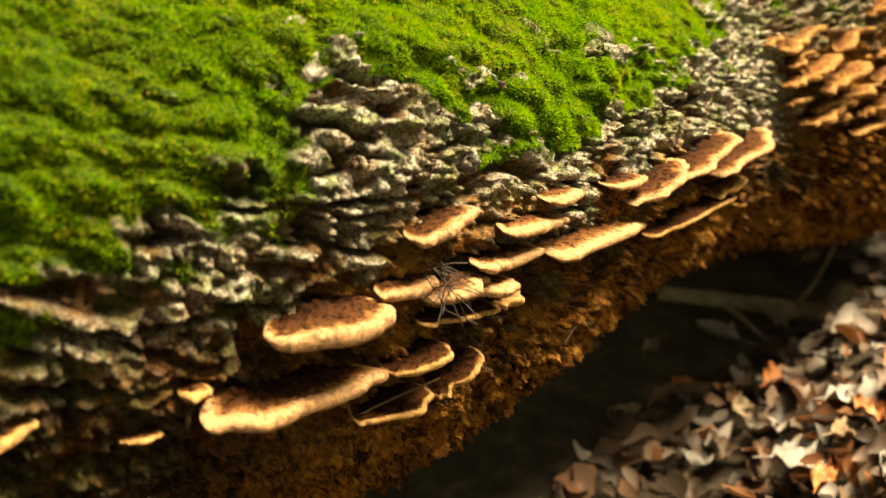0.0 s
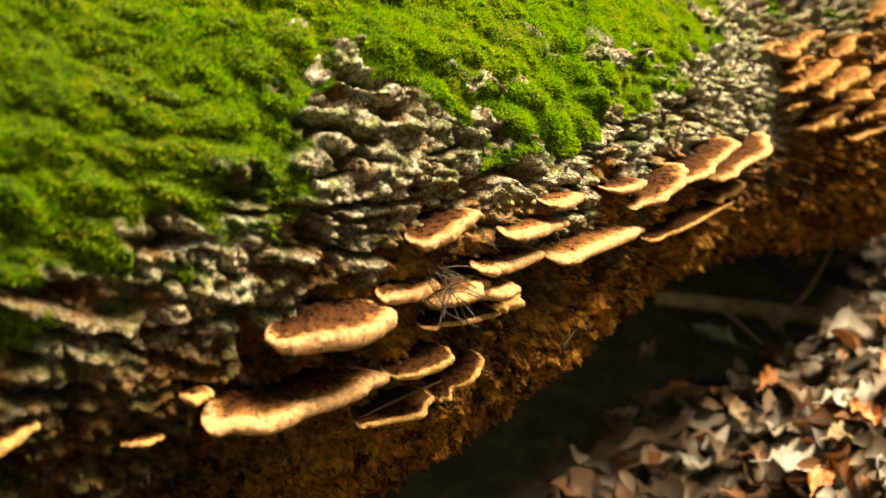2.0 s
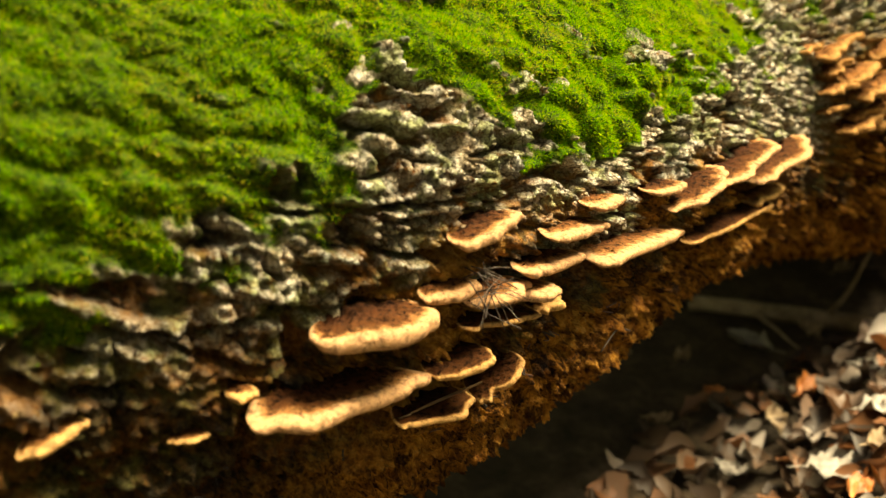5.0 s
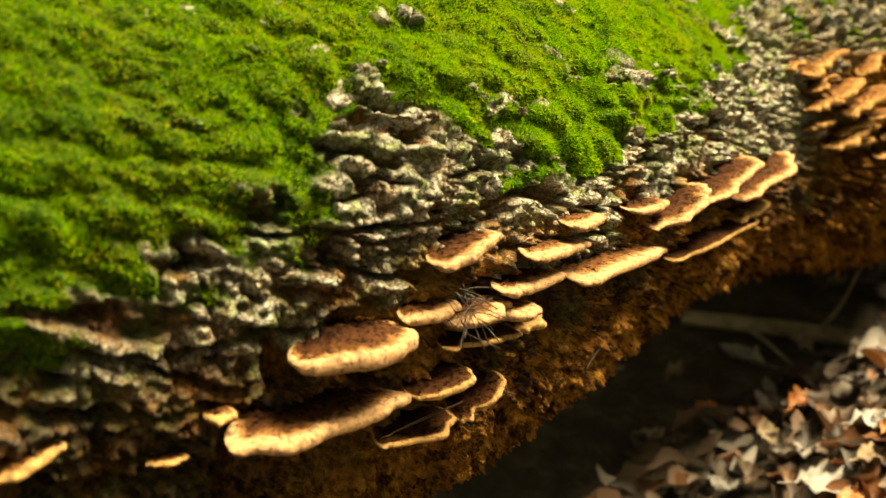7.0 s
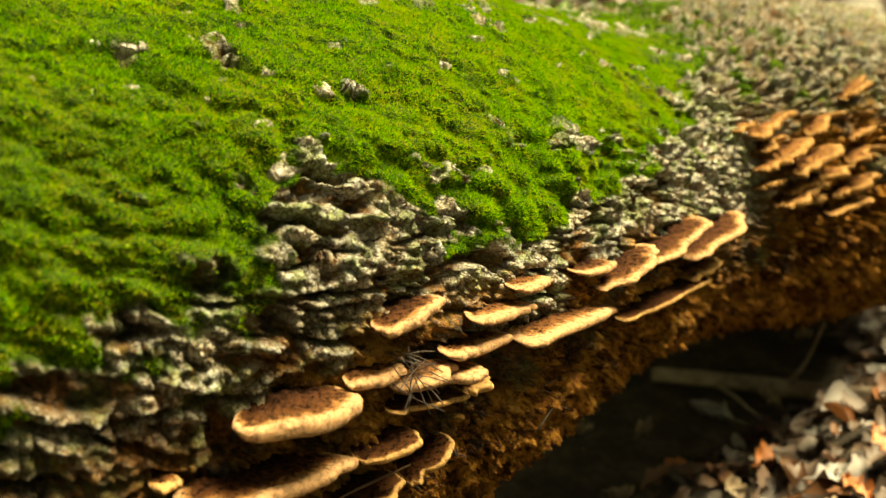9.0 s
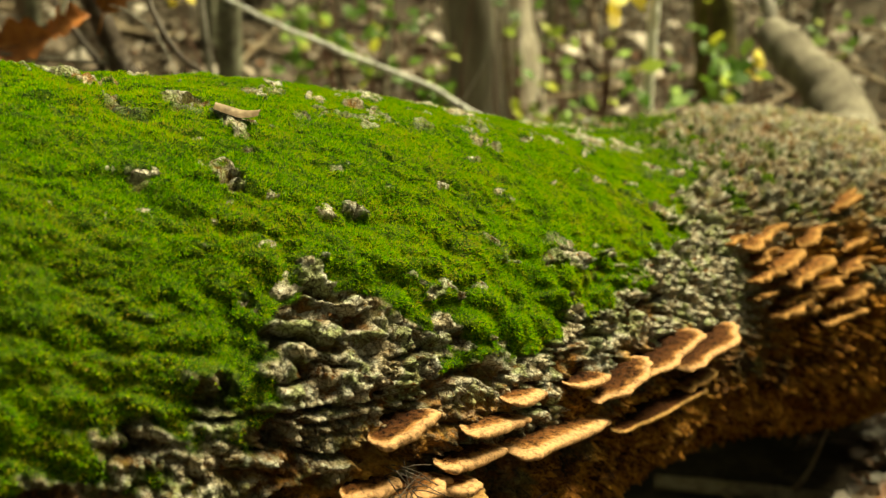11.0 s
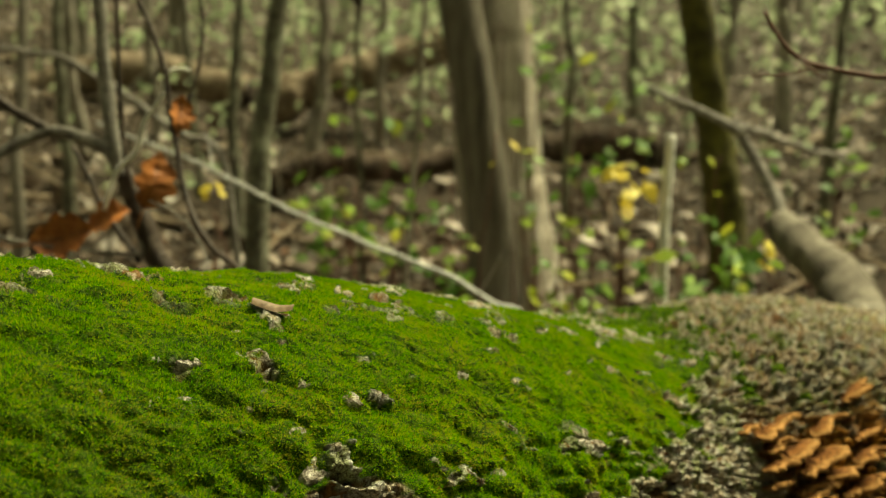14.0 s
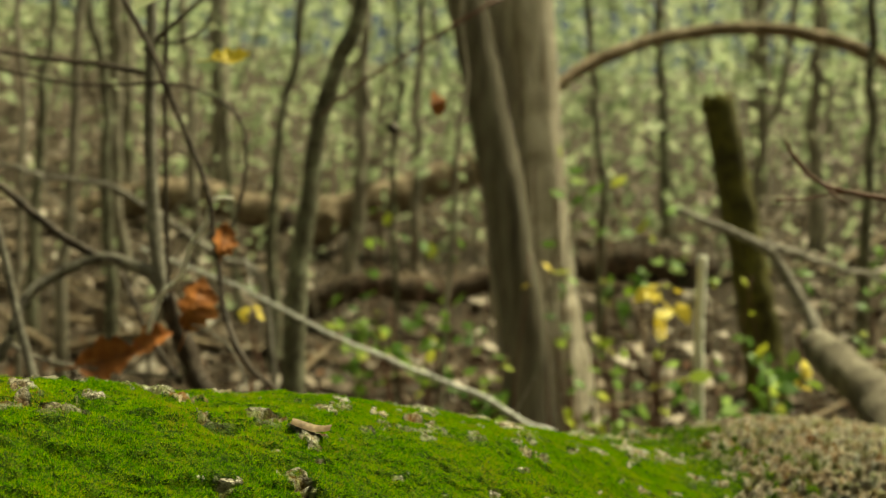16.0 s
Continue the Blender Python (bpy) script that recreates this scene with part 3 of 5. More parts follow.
# moss: a carpet of short pointed shoots
def moss_shoots(count, g):
    gn = np.cross(np.gradient(P, axis=0), np.gradient(P, axis=1))
    gn /= np.linalg.norm(gn, axis=-1)[..., None] + 1e-12
    gn *= np.sign((gn * nrm).sum(-1))[..., None]
    area = np.gradient(ga)[:, None] * np.gradient(gt)[None] * 0.27
    w = (area * moss ** 2.5 * np.where(A < 1.3, 1, 0) * np.where(A > -0.30, 1, 0) * np.where((A > 0) & (A < 0.85), 1.0, 0.6) * np.where((TH > 0.2) & (TH < 1.78), 1, 0))[:-1, :-1]
    idx = g.choice(w.size, count, p=(w / w.sum()).ravel())
    i, j = np.unravel_index(idx, w.shape)
    u, v = g.random((count, 1)), g.random((count, 1))
    pos = P[i, j] * (1 - u) * (1 - v) + P[i + 1, j] * u * (1 - v) + P[i, j + 1] * (1 - u) * v + P[i + 1, j + 1] * u * v
    n0 = gn[i, j]
    clump = fbm(A[i, j] * 60, TH[i, j] * 16, 61, 3)[:, None]
    d = 0.75 * n0 + g.normal(0, 0.62, (count, 3)) + np.array([0, 0, 0.15])
    d /= np.linalg.norm(d, axis=1)[:, None]
    ln = (0.0012 + 0.0022 * g.random((count, 1)) ** 1.5) * (0.5 + clump)
    side = np.cross(d, g.normal(0, 1, (count, 3)))
    side *= (0.00022 + 0.00034 * g.random((count, 1))) / np.linalg.norm(side, axis=1)[:, None]
    root = pos - n0 * 0.001
    verts = np.stack([root - side, root + side, pos + d * ln], 1).reshape(-1, 3)
    return mesh_of("moss", verts, np.arange(count * 3).reshape(-1, 3), M_MOSS, False)


tagged(part("moss", moss_shoots(960000, rng), log, "dense bright green cushion moss"), kind="stuff")


def on_log(a, deg, out=0.0):
    """A place on the log's bark, with its normal."""
    i, j = np.abs(ga - a).argmin(), np.abs(gt - radians(deg)).argmin()
    return P[i, j] + nrm[i, j] * out, nrm[i, j]


# crumbs of pale bark crust that show through the moss
def bark_flake(a, deg, length, width, tilt, seed):
    g = np.random.default_rng(seed)
    p, n0 = on_log(a, deg, -0.0008)
    t = np.array([ALONG[0], ALONG[1], 0.0])
    t = t - (t @ n0) * n0
    t /= np.linalg.norm(t)
    b = np.cross(n0, t)
    c, s = math.cos(tilt), math.sin(tilt)
    t, b = c * t + s * b, -s * t + c * b
    r, an = np.meshgrid(np.linspace(0, 1.25, 9), np.linspace(0, 2 * math.pi, 25)[:-1], indexing="ij")
    out = 0.62 + 0.75 * fbm(np.cos(an) * 1.6 + seed * 3.3, np.sin(an) * 1.6 + seed, seed, 3)
    X, Y = r * out * np.cos(an) * length * 0.5, r * out * np.sin(an) * width * 0.55
    f1, gap, lift = cells(X * 190 + seed * 5.1, Y * 190 + seed, seed)
    Z = 0.0008 * np.sqrt(np.clip(1 - (r * 0.9) ** 2, 0, 1)) - 0.008 * step(0.85, 1.25, r) + 0.0010 * (lift - 0.4) * (r < 1) - 0.0012 * step(0.2, 0.0, gap) + 0.0012 * (fbm(X * 300, Y * 300 + seed, seed + 2, 2) - 0.5) - 0.0008
    v = p + X[..., None] * t + Y[..., None] * b + Z[..., None] * n0
    return part("bark_flake", mesh_of("bark_flake", v, grid_faces(9, 24, True), M_CRUST, False), log)


bark_flake(0.258, 54.5, 0.020, 0.008, 0.2, 1)
bark_flake(0.273, 53.5, 0.022, 0.008, -0.3, 2)
bark_flake(0.307, 55.5, 0.022, 0.009, 0.1, 3)
bark_flake(0.37, 56, 0.022, 0.010, -0.2, 4)
bark_flake(0.318, 48, 0.026, 0.014, 0.4, 5)
bark_flake(0.305, 46.5, 0.010, 0.009, 0.0, 6)
bark_flake(0.353, 49.5, 0.020, 0.009, 0.1, 7)
bark_flake(0.26, 47, 0.017, 0.011, 0.2, 8)
bark_flake(0.273, 45, 0.009, 0.007, 0.0, 9)
bark_flake(0.38, 47, 0.021, 0.010, -0.6, 10)
bark_flake(0.328, 42, 0.014, 0.007, 0.0, 11)
bark_flake(0.305, 36, 0.014, 0.011, 0.5, 12)
bark_flake(0.29, 32, 0.018, 0.007, 0.0, 13)
bark_flake(0.662, 53, 0.020, 0.012, -0.5, 14)
bark_flake(0.49, 32.5, 0.020, 0.012, -0.4, 15)
bark_flake(0.503, 35.5, 0.016, 0.009, -0.7, 16)
bark_flake(0.285, 46.5, 0.007, 0.006, 0.0, 17)
bark_flake(0.208, 48.5, 0.014, 0.008, 0.0, 18)
bark_flake(0.243, 47.5, 0.013, 0.010, 0.3, 19)
bark_flake(0.338, 37, 0.030, 0.016, 0.3, 20)
bark_flake(0.355, 32, 0.034, 0.013, 0.1, 24)
bark_flake(0.378, 28, 0.032, 0.013, -0.1, 25)
bark_flake(0.445, 72, 0.034, 0.010, 0.1, 27)
bark_flake(0.5, 84.5, 0.030, 0.008, 0.0, 28)
bark_flake(0.54, 74.5, 0.024, 0.008, -0.6, 29)
bark_flake(0.358, 85, 0.022, 0.007, 0.0, 30)
bark_flake(0.273, 61.5, 0.020, 0.009, 0.1, 31)
bark_flake(0.213, 75.5, 0.018, 0.008, 0.1, 32)
bark_flake(0.537, 92.5, 0.026, 0.008, 0.0, 33)
bark_flake(0.325, 60.5, 0.014, 0.007, 0.0, 34)


# ---------- bracket fungi ----------
def bracket(a0, d0, a1, d1, reach, thick, cap=0, rim=0, band=0.78, droop=-0.06, skew=0.0, seed=1, wave=0.09, label="", lift=0.0):
    """A shelf between two places on the bark: brown cap, pale rounded margin, pored underside."""
    g = np.random.default_rng(seed)
    p0, p1 = log_surface(np.array(a0), np.array(radians(d0))), log_surface(np.array(a1), np.array(radians(d1)))
    x = p1 - p0
    w = np.linalg.norm(x)
    x /= w
    y = np.array([ACROSS[0], ACROSS[1], -droop])
    y -= (y @ x) * x
    y /= np.linalg.norm(y)
    z = np.cross(y, x)
    mid = (p0 + p1) / 2 - y * 0.010 + z * lift
    n = 61
    ph = np.linspace(-0.75, math.pi + 0.75, n)
    e, y0, full = 0.80, 0.50 * reach, np.sin(np.clip(ph, 0, math.pi))
    ox = -np.sign(np.cos(ph)) * np.abs(np.cos(ph)) ** e * w / 2
    oy = np.where(np.sin(ph) > 0, y0 + np.abs(np.sin(ph)) ** e * (reach - y0), y0 + np.sin(ph) * y0 * 1.5) + 0.010
    oy = oy * (1 + skew * ox / w * 2)
    wob = 1 + wave * (2 * fbm(ph * 1.7 + seed, ph * 0 + seed * 3.1, seed, 2) - 1) * 2
    ox, oy = ox * (0.5 + 0.5 * wob), oy * wob
    cap_p = [(0.0, 0.26), (0.2, 0.36), (0.4, 0.44), (0.58, 0.48), (band * 0.9, 0.47), (band, 0.44)]
    rim_p = [(band, 0.44), (band + (1 - band) * 0.35, 0.46), (band + (1 - band) * 0.75, 0.40), (band + (1 - band) * 0.95, 0.26), (1.0, 0.04), (1.0, -0.20), (0.985, -0.40), (0.94, -0.48), (0.90, -0.46)]
    por_p = [(0.90, -0.46), (0.7, -0.50), (0.45, -0.62), (0.2, -0.85), (0.0, -1.1)]

    edge = 0.04 * (fbm(ph * 7 + seed, ph * 0 + seed * 1.7, seed + 40, 3)[:, None] - 0.5)

    def sheet(name, prof, mat, bumps):
        prof = np.array(prof)
        prof = np.stack([np.interp(np.linspace(0, len(prof) - 1, 2 * len(prof) + 3), np.arange(len(prof)), prof[:, c]) for c in (0, 1)], -1)
        rho, hz = prof.T
        rho = np.repeat(rho[None], n, 0)
        rho = np.where(rho <= band + 1e-6, rho * (1 + edge * rho / band), 1 - (1 - rho) * (1 - band * (1 + edge)) / (1 - band)) if name != "pore_surface" else rho
        X, Y = ox[:, None] * (0.12 + 0.88 * rho), oy[:, None] * rho
        Z = thick * hz[None] * (0.28 + 0.72 * full[:, None] ** 0.6)
        Z = Z + thick * np.where(rho < band, 0.1 + (bumps - 0.1) * (1 - step(0.70, 1.0, rho / band)), bumps) * (fbm(X * 230 + seed, Y * 230 + seed, seed + 5, 3) - 0.5) + thick * 0.7 * (fbm(X * 26 + seed, Y * 8 + seed, seed + 9, 2) - 0.5)
        v = mid + X[..., None] * x + Y[..., None] * y + Z[..., None] * z
        me = mesh_of(name, v, grid_faces(n, len(prof)), mat)
        me.attributes.new("zone", "FLOAT", "POINT").data.foreach_set("value", np.interp(rho, [0, band, 1], [0, 0.62 if band > 0.85 else 0.70, 1]).astype(np.float32).ravel())
        return me

    ob = thing("bracket_fungus", label or "woody bracket fungus with brown cap and cream margin on the log", "fungus", "bracket fungi on the log")
    part("cap", sheet("cap", cap_p, M_FUNGUS[cap, rim], 0.7), ob)
    part("margin", sheet("margin", rim_p, M_FUNGUS[cap, rim], 0.10), ob)
    part("pore_surface", sheet("pore_surface", por_p, M_PORE, 0.2), ob)
    return ob


bracket(0.260, 10, 0.340, 9, 0.039, 0.0110, seed=3, band=0.83, label="large woody bracket fungus with scurfy brown cap and thick cream margin")
bracket(0.218, 3, 0.338, 0, 0.037, 0.0086, seed=4, band=0.79, skew=-0.20, label="long bracket fungus with mottled brown cap and wide cream margin")
bracket(0.358, 16.5, 0.415, 18, 0.026, 0.0075, seed=5, band=0.81, skew=-0.12, label="thin bracket fungus with scaly brown cap and pale notched margin")
bracket(0.335, 10.5, 0.38, 10, 0.021, 0.0069, cap=1, seed=6, band=0.75, skew=-0.10)
bracket(0.37, 7.5, 0.418, 8.5, 0.024, 0.0062, cap=1, seed=7, band=0.75, skew=0.05, label="ochre bracket fungus with pine needles lying on it")
bracket(0.395, 7.5, 0.44, 7, 0.027, 0.0067, cap=1, seed=8, band=0.71, skew=0.05)
bracket(0.41, 10.5, 0.475, 9.5, 0.027, 0.0069, seed=9, band=0.75, skew=-0.12, label="bracket fungus with rusty brown cap and buff margin")
bracket(0.435, 14, 0.503, 12.5, 0.026, 0.0067, cap=1, seed=10, band=0.69, skew=-0.12)
bracket(0.475, 8.5, 0.608, 5.5, 0.03, 0.0075, cap=1, seed=11, band=0.75, skew=-0.15, label="broad bracket fungus with weathered brown cap and cream margin")
bracket(0.48, 16, 0.527, 15, 0.02, 0.0058, cap=1, seed=12, band=0.67, skew=-0.10)
bracket(0.557, 14.5, 0.613, 13.5, 0.022, 0.0053, seed=13, band=0.79)
bracket(0.588, 9.5, 0.675, 14, 0.035, 0.0049, seed=14, band=0.845, label="bracket fungus with dark cap ringed by a narrow cream margin")
bracket(0.668, 10.5, 0.773, 16, 0.037, 0.0049, seed=15, band=0.845, label="bracket fungus with dark cap ringed by a narrow cream margin")
bracket(0.75, 7, 0.87, 14.5, 0.037, 0.0052, seed=16, band=0.845)
bracket(0.338, 0, 0.38, 1.5, 0.035, 0.0049, rim=1, seed=17, band=0.90, label="dark brown bracket fungus with a thin rusty margin")
bracket(0.315, -6, 0.375, -6, 0.031, 0.0042, rim=1, seed=18, band=0.89, label="thin rusty bracket fungus low on the rotten wood")
bracket(0.378, -7.5, 0.412, -2.5, 0.03, 0.0042, rim=1, seed=19, band=0.90, label="thin rusty bracket fungus low on the rotten wood")
bracket(0.428, 3, 0.453, 4, 0.023, 0.0053, cap=1, rim=1, seed=20, band=0.71)
bracket(0.365, 5, 0.43, 3, 0.023, 0.0036, rim=1, seed=21, band=0.90, label="dark brown bracket fungus with a thin rusty margin")
bracket(0.108, 5.5, 0.143, 7, 0.017, 0.0041, cap=1, rim=1, seed=22, band=0.75)
bracket(0.213, 5, 0.23, 5, 0.015, 0.0044, cap=1, rim=1, seed=23, band=0.69, label="small cream bracket fungus in a bark furrow")
bracket(0.18, 1.5, 0.203, 1, 0.01, 0.0026, cap=1, rim=1, seed=24, band=0.79)
bracket(0.628, 0.5, 0.823, -0.5, 0.023, 0.0042, rim=1, seed=25, band=0.90, label="thin rusty bracket fungus low on the rotten wood")
bracket(0.77, 0.5, 0.833, 3, 0.023, 0.0053, cap=1, rim=1, seed=26, band=0.79)
bracket(0.928, 31, 1.038, 37, 0.0238, 0.0080, cap=2, rim=2, wave=0.30, seed=27, band=0.80, droop=-0.25, label="ochre-brown ruffled bracket fungus in a crowded cluster on the log")
bracket(1.002, 20.5, 1.09, 27.5, 0.0256, 0.0080, cap=2, rim=2, wave=0.30, seed=28, band=0.80, droop=-0.25, label="ochre-brown ruffled bracket fungus in a crowded cluster on the log")
bracket(0.975, 12, 1.06, 17.5, 0.0256, 0.0080, cap=2, rim=2, wave=0.30, seed=29, band=0.80, droop=-0.25, label="ochre-brown ruffled bracket fungus in a crowded cluster on the log")
bracket(1.1, 13, 1.163, 19.5, 0.0238, 0.0080, cap=2, rim=2, wave=0.30, seed=30, band=0.80, droop=-0.25, label="ochre-brown ruffled bracket fungus in a crowded cluster on the log")
bracket(1.158, 39, 1.225, 44.5, 0.019, 0.0068, cap=2, rim=2, wave=0.30, seed=31, band=0.80, droop=-0.25, label="ochre-brown ruffled bracket fungus in a crowded cluster on the log")
bracket(0.935, 23, 0.988, 24.5, 0.019, 0.0068, cap=2, rim=2, wave=0.30, seed=32, band=0.80, droop=-0.25, label="ochre-brown ruffled bracket fungus in a crowded cluster on the log")
bracket(1.147, 28.5, 1.208, 32, 0.019, 0.0068, cap=2, rim=2, wave=0.30, seed=33, band=0.80, droop=-0.25, label="ochre-brown ruffled bracket fungus in a crowded cluster on the log")
bracket(0.905, 33.5, 0.955, 35, 0.0171, 0.0056, cap=2, rim=2, wave=0.30, seed=34, band=0.80, droop=-0.25, label="ochre-brown ruffled bracket fungus in a crowded cluster on the log")
bracket(1.065, 23.5, 1.107, 26, 0.0209, 0.0056, cap=2, rim=2, wave=0.30, seed=35, band=0.80, droop=-0.25, label="ochre-brown ruffled bracket fungus in a crowded cluster on the log")
bracket(1.02, 11.5, 1.067, 14, 0.0181, 0.0056, cap=2, rim=2, wave=0.30, seed=36, band=0.80, droop=-0.25, label="ochre-brown ruffled bracket fungus in a crowded cluster on the log")
bracket(0.932, 18.5, 0.985, 19.5, 0.0181, 0.0056, cap=2, rim=2, wave=0.30, seed=37, band=0.80, droop=-0.25, label="ochre-brown ruffled bracket fungus in a crowded cluster on the log")
bracket(1.045, 17.0, 1.120, 22.0, 0.0260, 0.0075, cap=2, rim=2, wave=0.25, seed=50, band=0.78, droop=-0.2, label="ochre-brown ruffled bracket fungus in a crowded cluster on the log")
bracket(0.985, 25.0, 1.050, 30.0, 0.0230, 0.0070, cap=2, rim=2, wave=0.25, seed=51, band=0.78, droop=-0.2, label="ochre-brown ruffled bracket fungus in a crowded cluster on the log")
bracket(1.060, 31.0, 1.125, 36.0, 0.0220, 0.0065, cap=2, rim=2, wave=0.25, seed=52, band=0.78, droop=-0.2, label="ochre-brown ruffled bracket fungus in a crowded cluster on the log")
bracket(1.130, 23.0, 1.185, 27.0, 0.0240, 0.0068, cap=2, rim=2, wave=0.25, seed=53, band=0.78, droop=-0.2, label="ochre-brown ruffled bracket fungus in a crowded cluster on the log")
bracket(1.000, 15.5, 1.045, 18.5, 0.0210, 0.0060, cap=2, rim=2, wave=0.25, seed=54, band=0.78, droop=-0.2, label="ochre-brown ruffled bracket fungus in a crowded cluster on the log")
bracket(1.085, 9.0, 1.150, 13.0, 0.0220, 0.0060, cap=2, rim=2, wave=0.25, seed=55, band=0.78, droop=-0.2, label="ochre-brown ruffled bracket fungus in a crowded cluster on the log")
bracket(0.955, 27.5, 1.000, 31.0, 0.0180, 0.0055, cap=2, rim=2, wave=0.25, seed=56, band=0.78, droop=-0.2, label="ochre-brown ruffled bracket fungus in a crowded cluster on the log")


# ---------- small things on the log ----------
def twig(label, pts, r0, r1, mat, seed=1, name="twig", cat="twig", wander=0.0, n=24):
    ob = thing(name, label, cat)
    part("stem", tube("stem", pts, r0, r1, mat, 7, n, 0.12, wander, 0, seed), ob)
    if name == "fallen_branch":
        g, c = np.random.default_rng(seed), curve_points(pts, 40)
        for k in (9, 17, 24, 31):
            q, d = c[k], c[k + 1] - c[k]
            d = d / np.linalg.norm(d) + g.normal(0, 0.6, 3)
            part("side_twig", tube("side_twig", [tuple(q), tuple(q + d * 0.05 + g.normal(0, 0.006, 3)), tuple(q + d * g.uniform(0.07, 0.16))], 0.45 * min(r0, r1), 0.0012, mat, 6, 10, 0.12, 0.003, 0, seed + k), ob)
    return ob


def lying(a0, d0, a1, d1, out0, out1):
    """Two places just above the bark."""
    return [tuple(on_log(a0, d0, out0)[0]), tuple(on_log(a1, d1, out1)[0])]


bits = thing("needle_tangle", "tangle of dry grey pine needles on a bracket fungus", "needles")
for k in range(18):
    g = np.random.default_rng(200 + k)
    c = np.array((0.014, 0.642, 0.518)) + g.normal(0, 0.005, 3)
    d = g.normal(0, 1, 3) * np.array([1, 0.7, 0.5])
    d *= g.uniform(0.010, 0.024) / np.linalg.norm(d)
    part("needle", tube("needle", [tuple(c - d), tuple(c + g.normal(0, 0.002, 3)), tuple(c + d)], 0.0004, 0.0003, M_DARKTWIG, 5, 8, 0.1, 0, 0, k), bits)
twig("short dry twig lying on a bracket fungus", [(-0.097, 0.600, 0.489), (-0.080, 0.603, 0.481), (-0.060, 0.607, 0.475)], 0.0011, 0.0008, M_DRYLEAF, 211)
ob = thing("dry_leaf", "narrow dry grey leaf resting on low fungi", "leaf")
t = np.linspace(0, 1, 13)
c = np.array((-0.034, 0.618, 0.447)) + t[:, None] * np.array((0.044, 0.014, 0.013))
w = 0.0050 * np.sin(math.pi * np.clip(t, 0.03, 0.97))[:, None, None] * np.linspace(-1, 1, 5)[None, :, None] * np.array((0.35, -0.75, 0.55))
part("blade", mesh_of("blade", c[:, None] + w + np.abs(np.linspace(-1, 1, 5))[None, :, None] * np.array((0, 0, 0.0015)), grid_faces(13, 5), M_DRYLEAF), ob)
part("stalk", tube("stalk", [tuple(c[0]), tuple(c[0] - np.array((0.008, 0.002, 0.002)))], 0.0006, 0.0004, M_DRYLEAF, 5, 5), ob)
# a curled shred of bark on the moss
p, n0 = on_log(0.356, 64.5, 0.001)
ob = thing("bark_shred", "curled tan shred of bark lying on the moss", "bark")
t, s = np.linspace(-1, 1, 15), np.linspace(-1, 1, 7)
d = np.cross(n0, np.array((-0.25, 0.9, 0.35)))
d /= np.linalg.norm(d)
d = 0.93 * d - 0.37 * np.cross(n0, d)
w = np.cross(n0, d)
v = p + (0.015 * t)[:, None, None] * d + (0.0058 * (1 - 0.35 * t ** 2))[:, None, None] * s[None, :, None] * w + (0.005 * np.clip(-t, 0, 1) ** 2 + 0.0008)[:, None, None] * n0 + (0.0035 * (1 - s ** 2))[None, :, None] * n0
part("strip", mesh_of("strip", v, grid_faces(15, 7), M_DRYLEAF), ob)
for k in range(22):
    g = np.random.default_rng(300 + k)
    a0, d0 = g.uniform(0.12, 0.55), g.uniform(-16, -3)
    q0, q1 = lying(a0, d0, a0 + g.uniform(-0.02, 0.03), d0 + g.uniform(-5, 4), 0.004, 0.008)
    twig("thin dark rootlet clinging to the rotten wood", [q0, tuple((np.array(q0) + np.array(q1)) / 2 + g.normal(0, 0.004, 3)), q1], 0.0008, 0.0005, (M_REDTWIG, M_DARKTWIG)[k % 2], 320 + k, "rootlet", "root", 0, 10)


# ---------- leaf litter ----------
def litter(name, label, count, size, mat, rmin, rmax, g, bias=0.5):
    r = rmin + (rmax - rmin) * g.random(count) ** bias
    an = g.random(count) * 2 * math.pi
    x, y = r * np.cos(an), 0.5 + r * np.sin(an)
    front = before_log(x, y)
    keep = g.random(count) < step(-0.30, -0.05, front) + step(-0.5, -0.8, front) + 0.08
    x, y = x[keep], y[keep]
    count = len(x)
    z = ground_z(x, y) + 0.005 + g.random(count) ** 2 * size * 0.55
    nv = np.stack([g.normal(0, 0.38, count), g.normal(0, 0.38, count), np.ones(count)], -1)
    v, f = leaf_batch(np.stack([x, y, z], -1), nv, size * (0.55 + 0.9 * g.random(count)), 0.45 + 0.35 * g.random(count), g, 0.36)
    tagged(part(name, mesh_of(name, v, f, mat, False)), label, "leaf litter", kind="stuff")


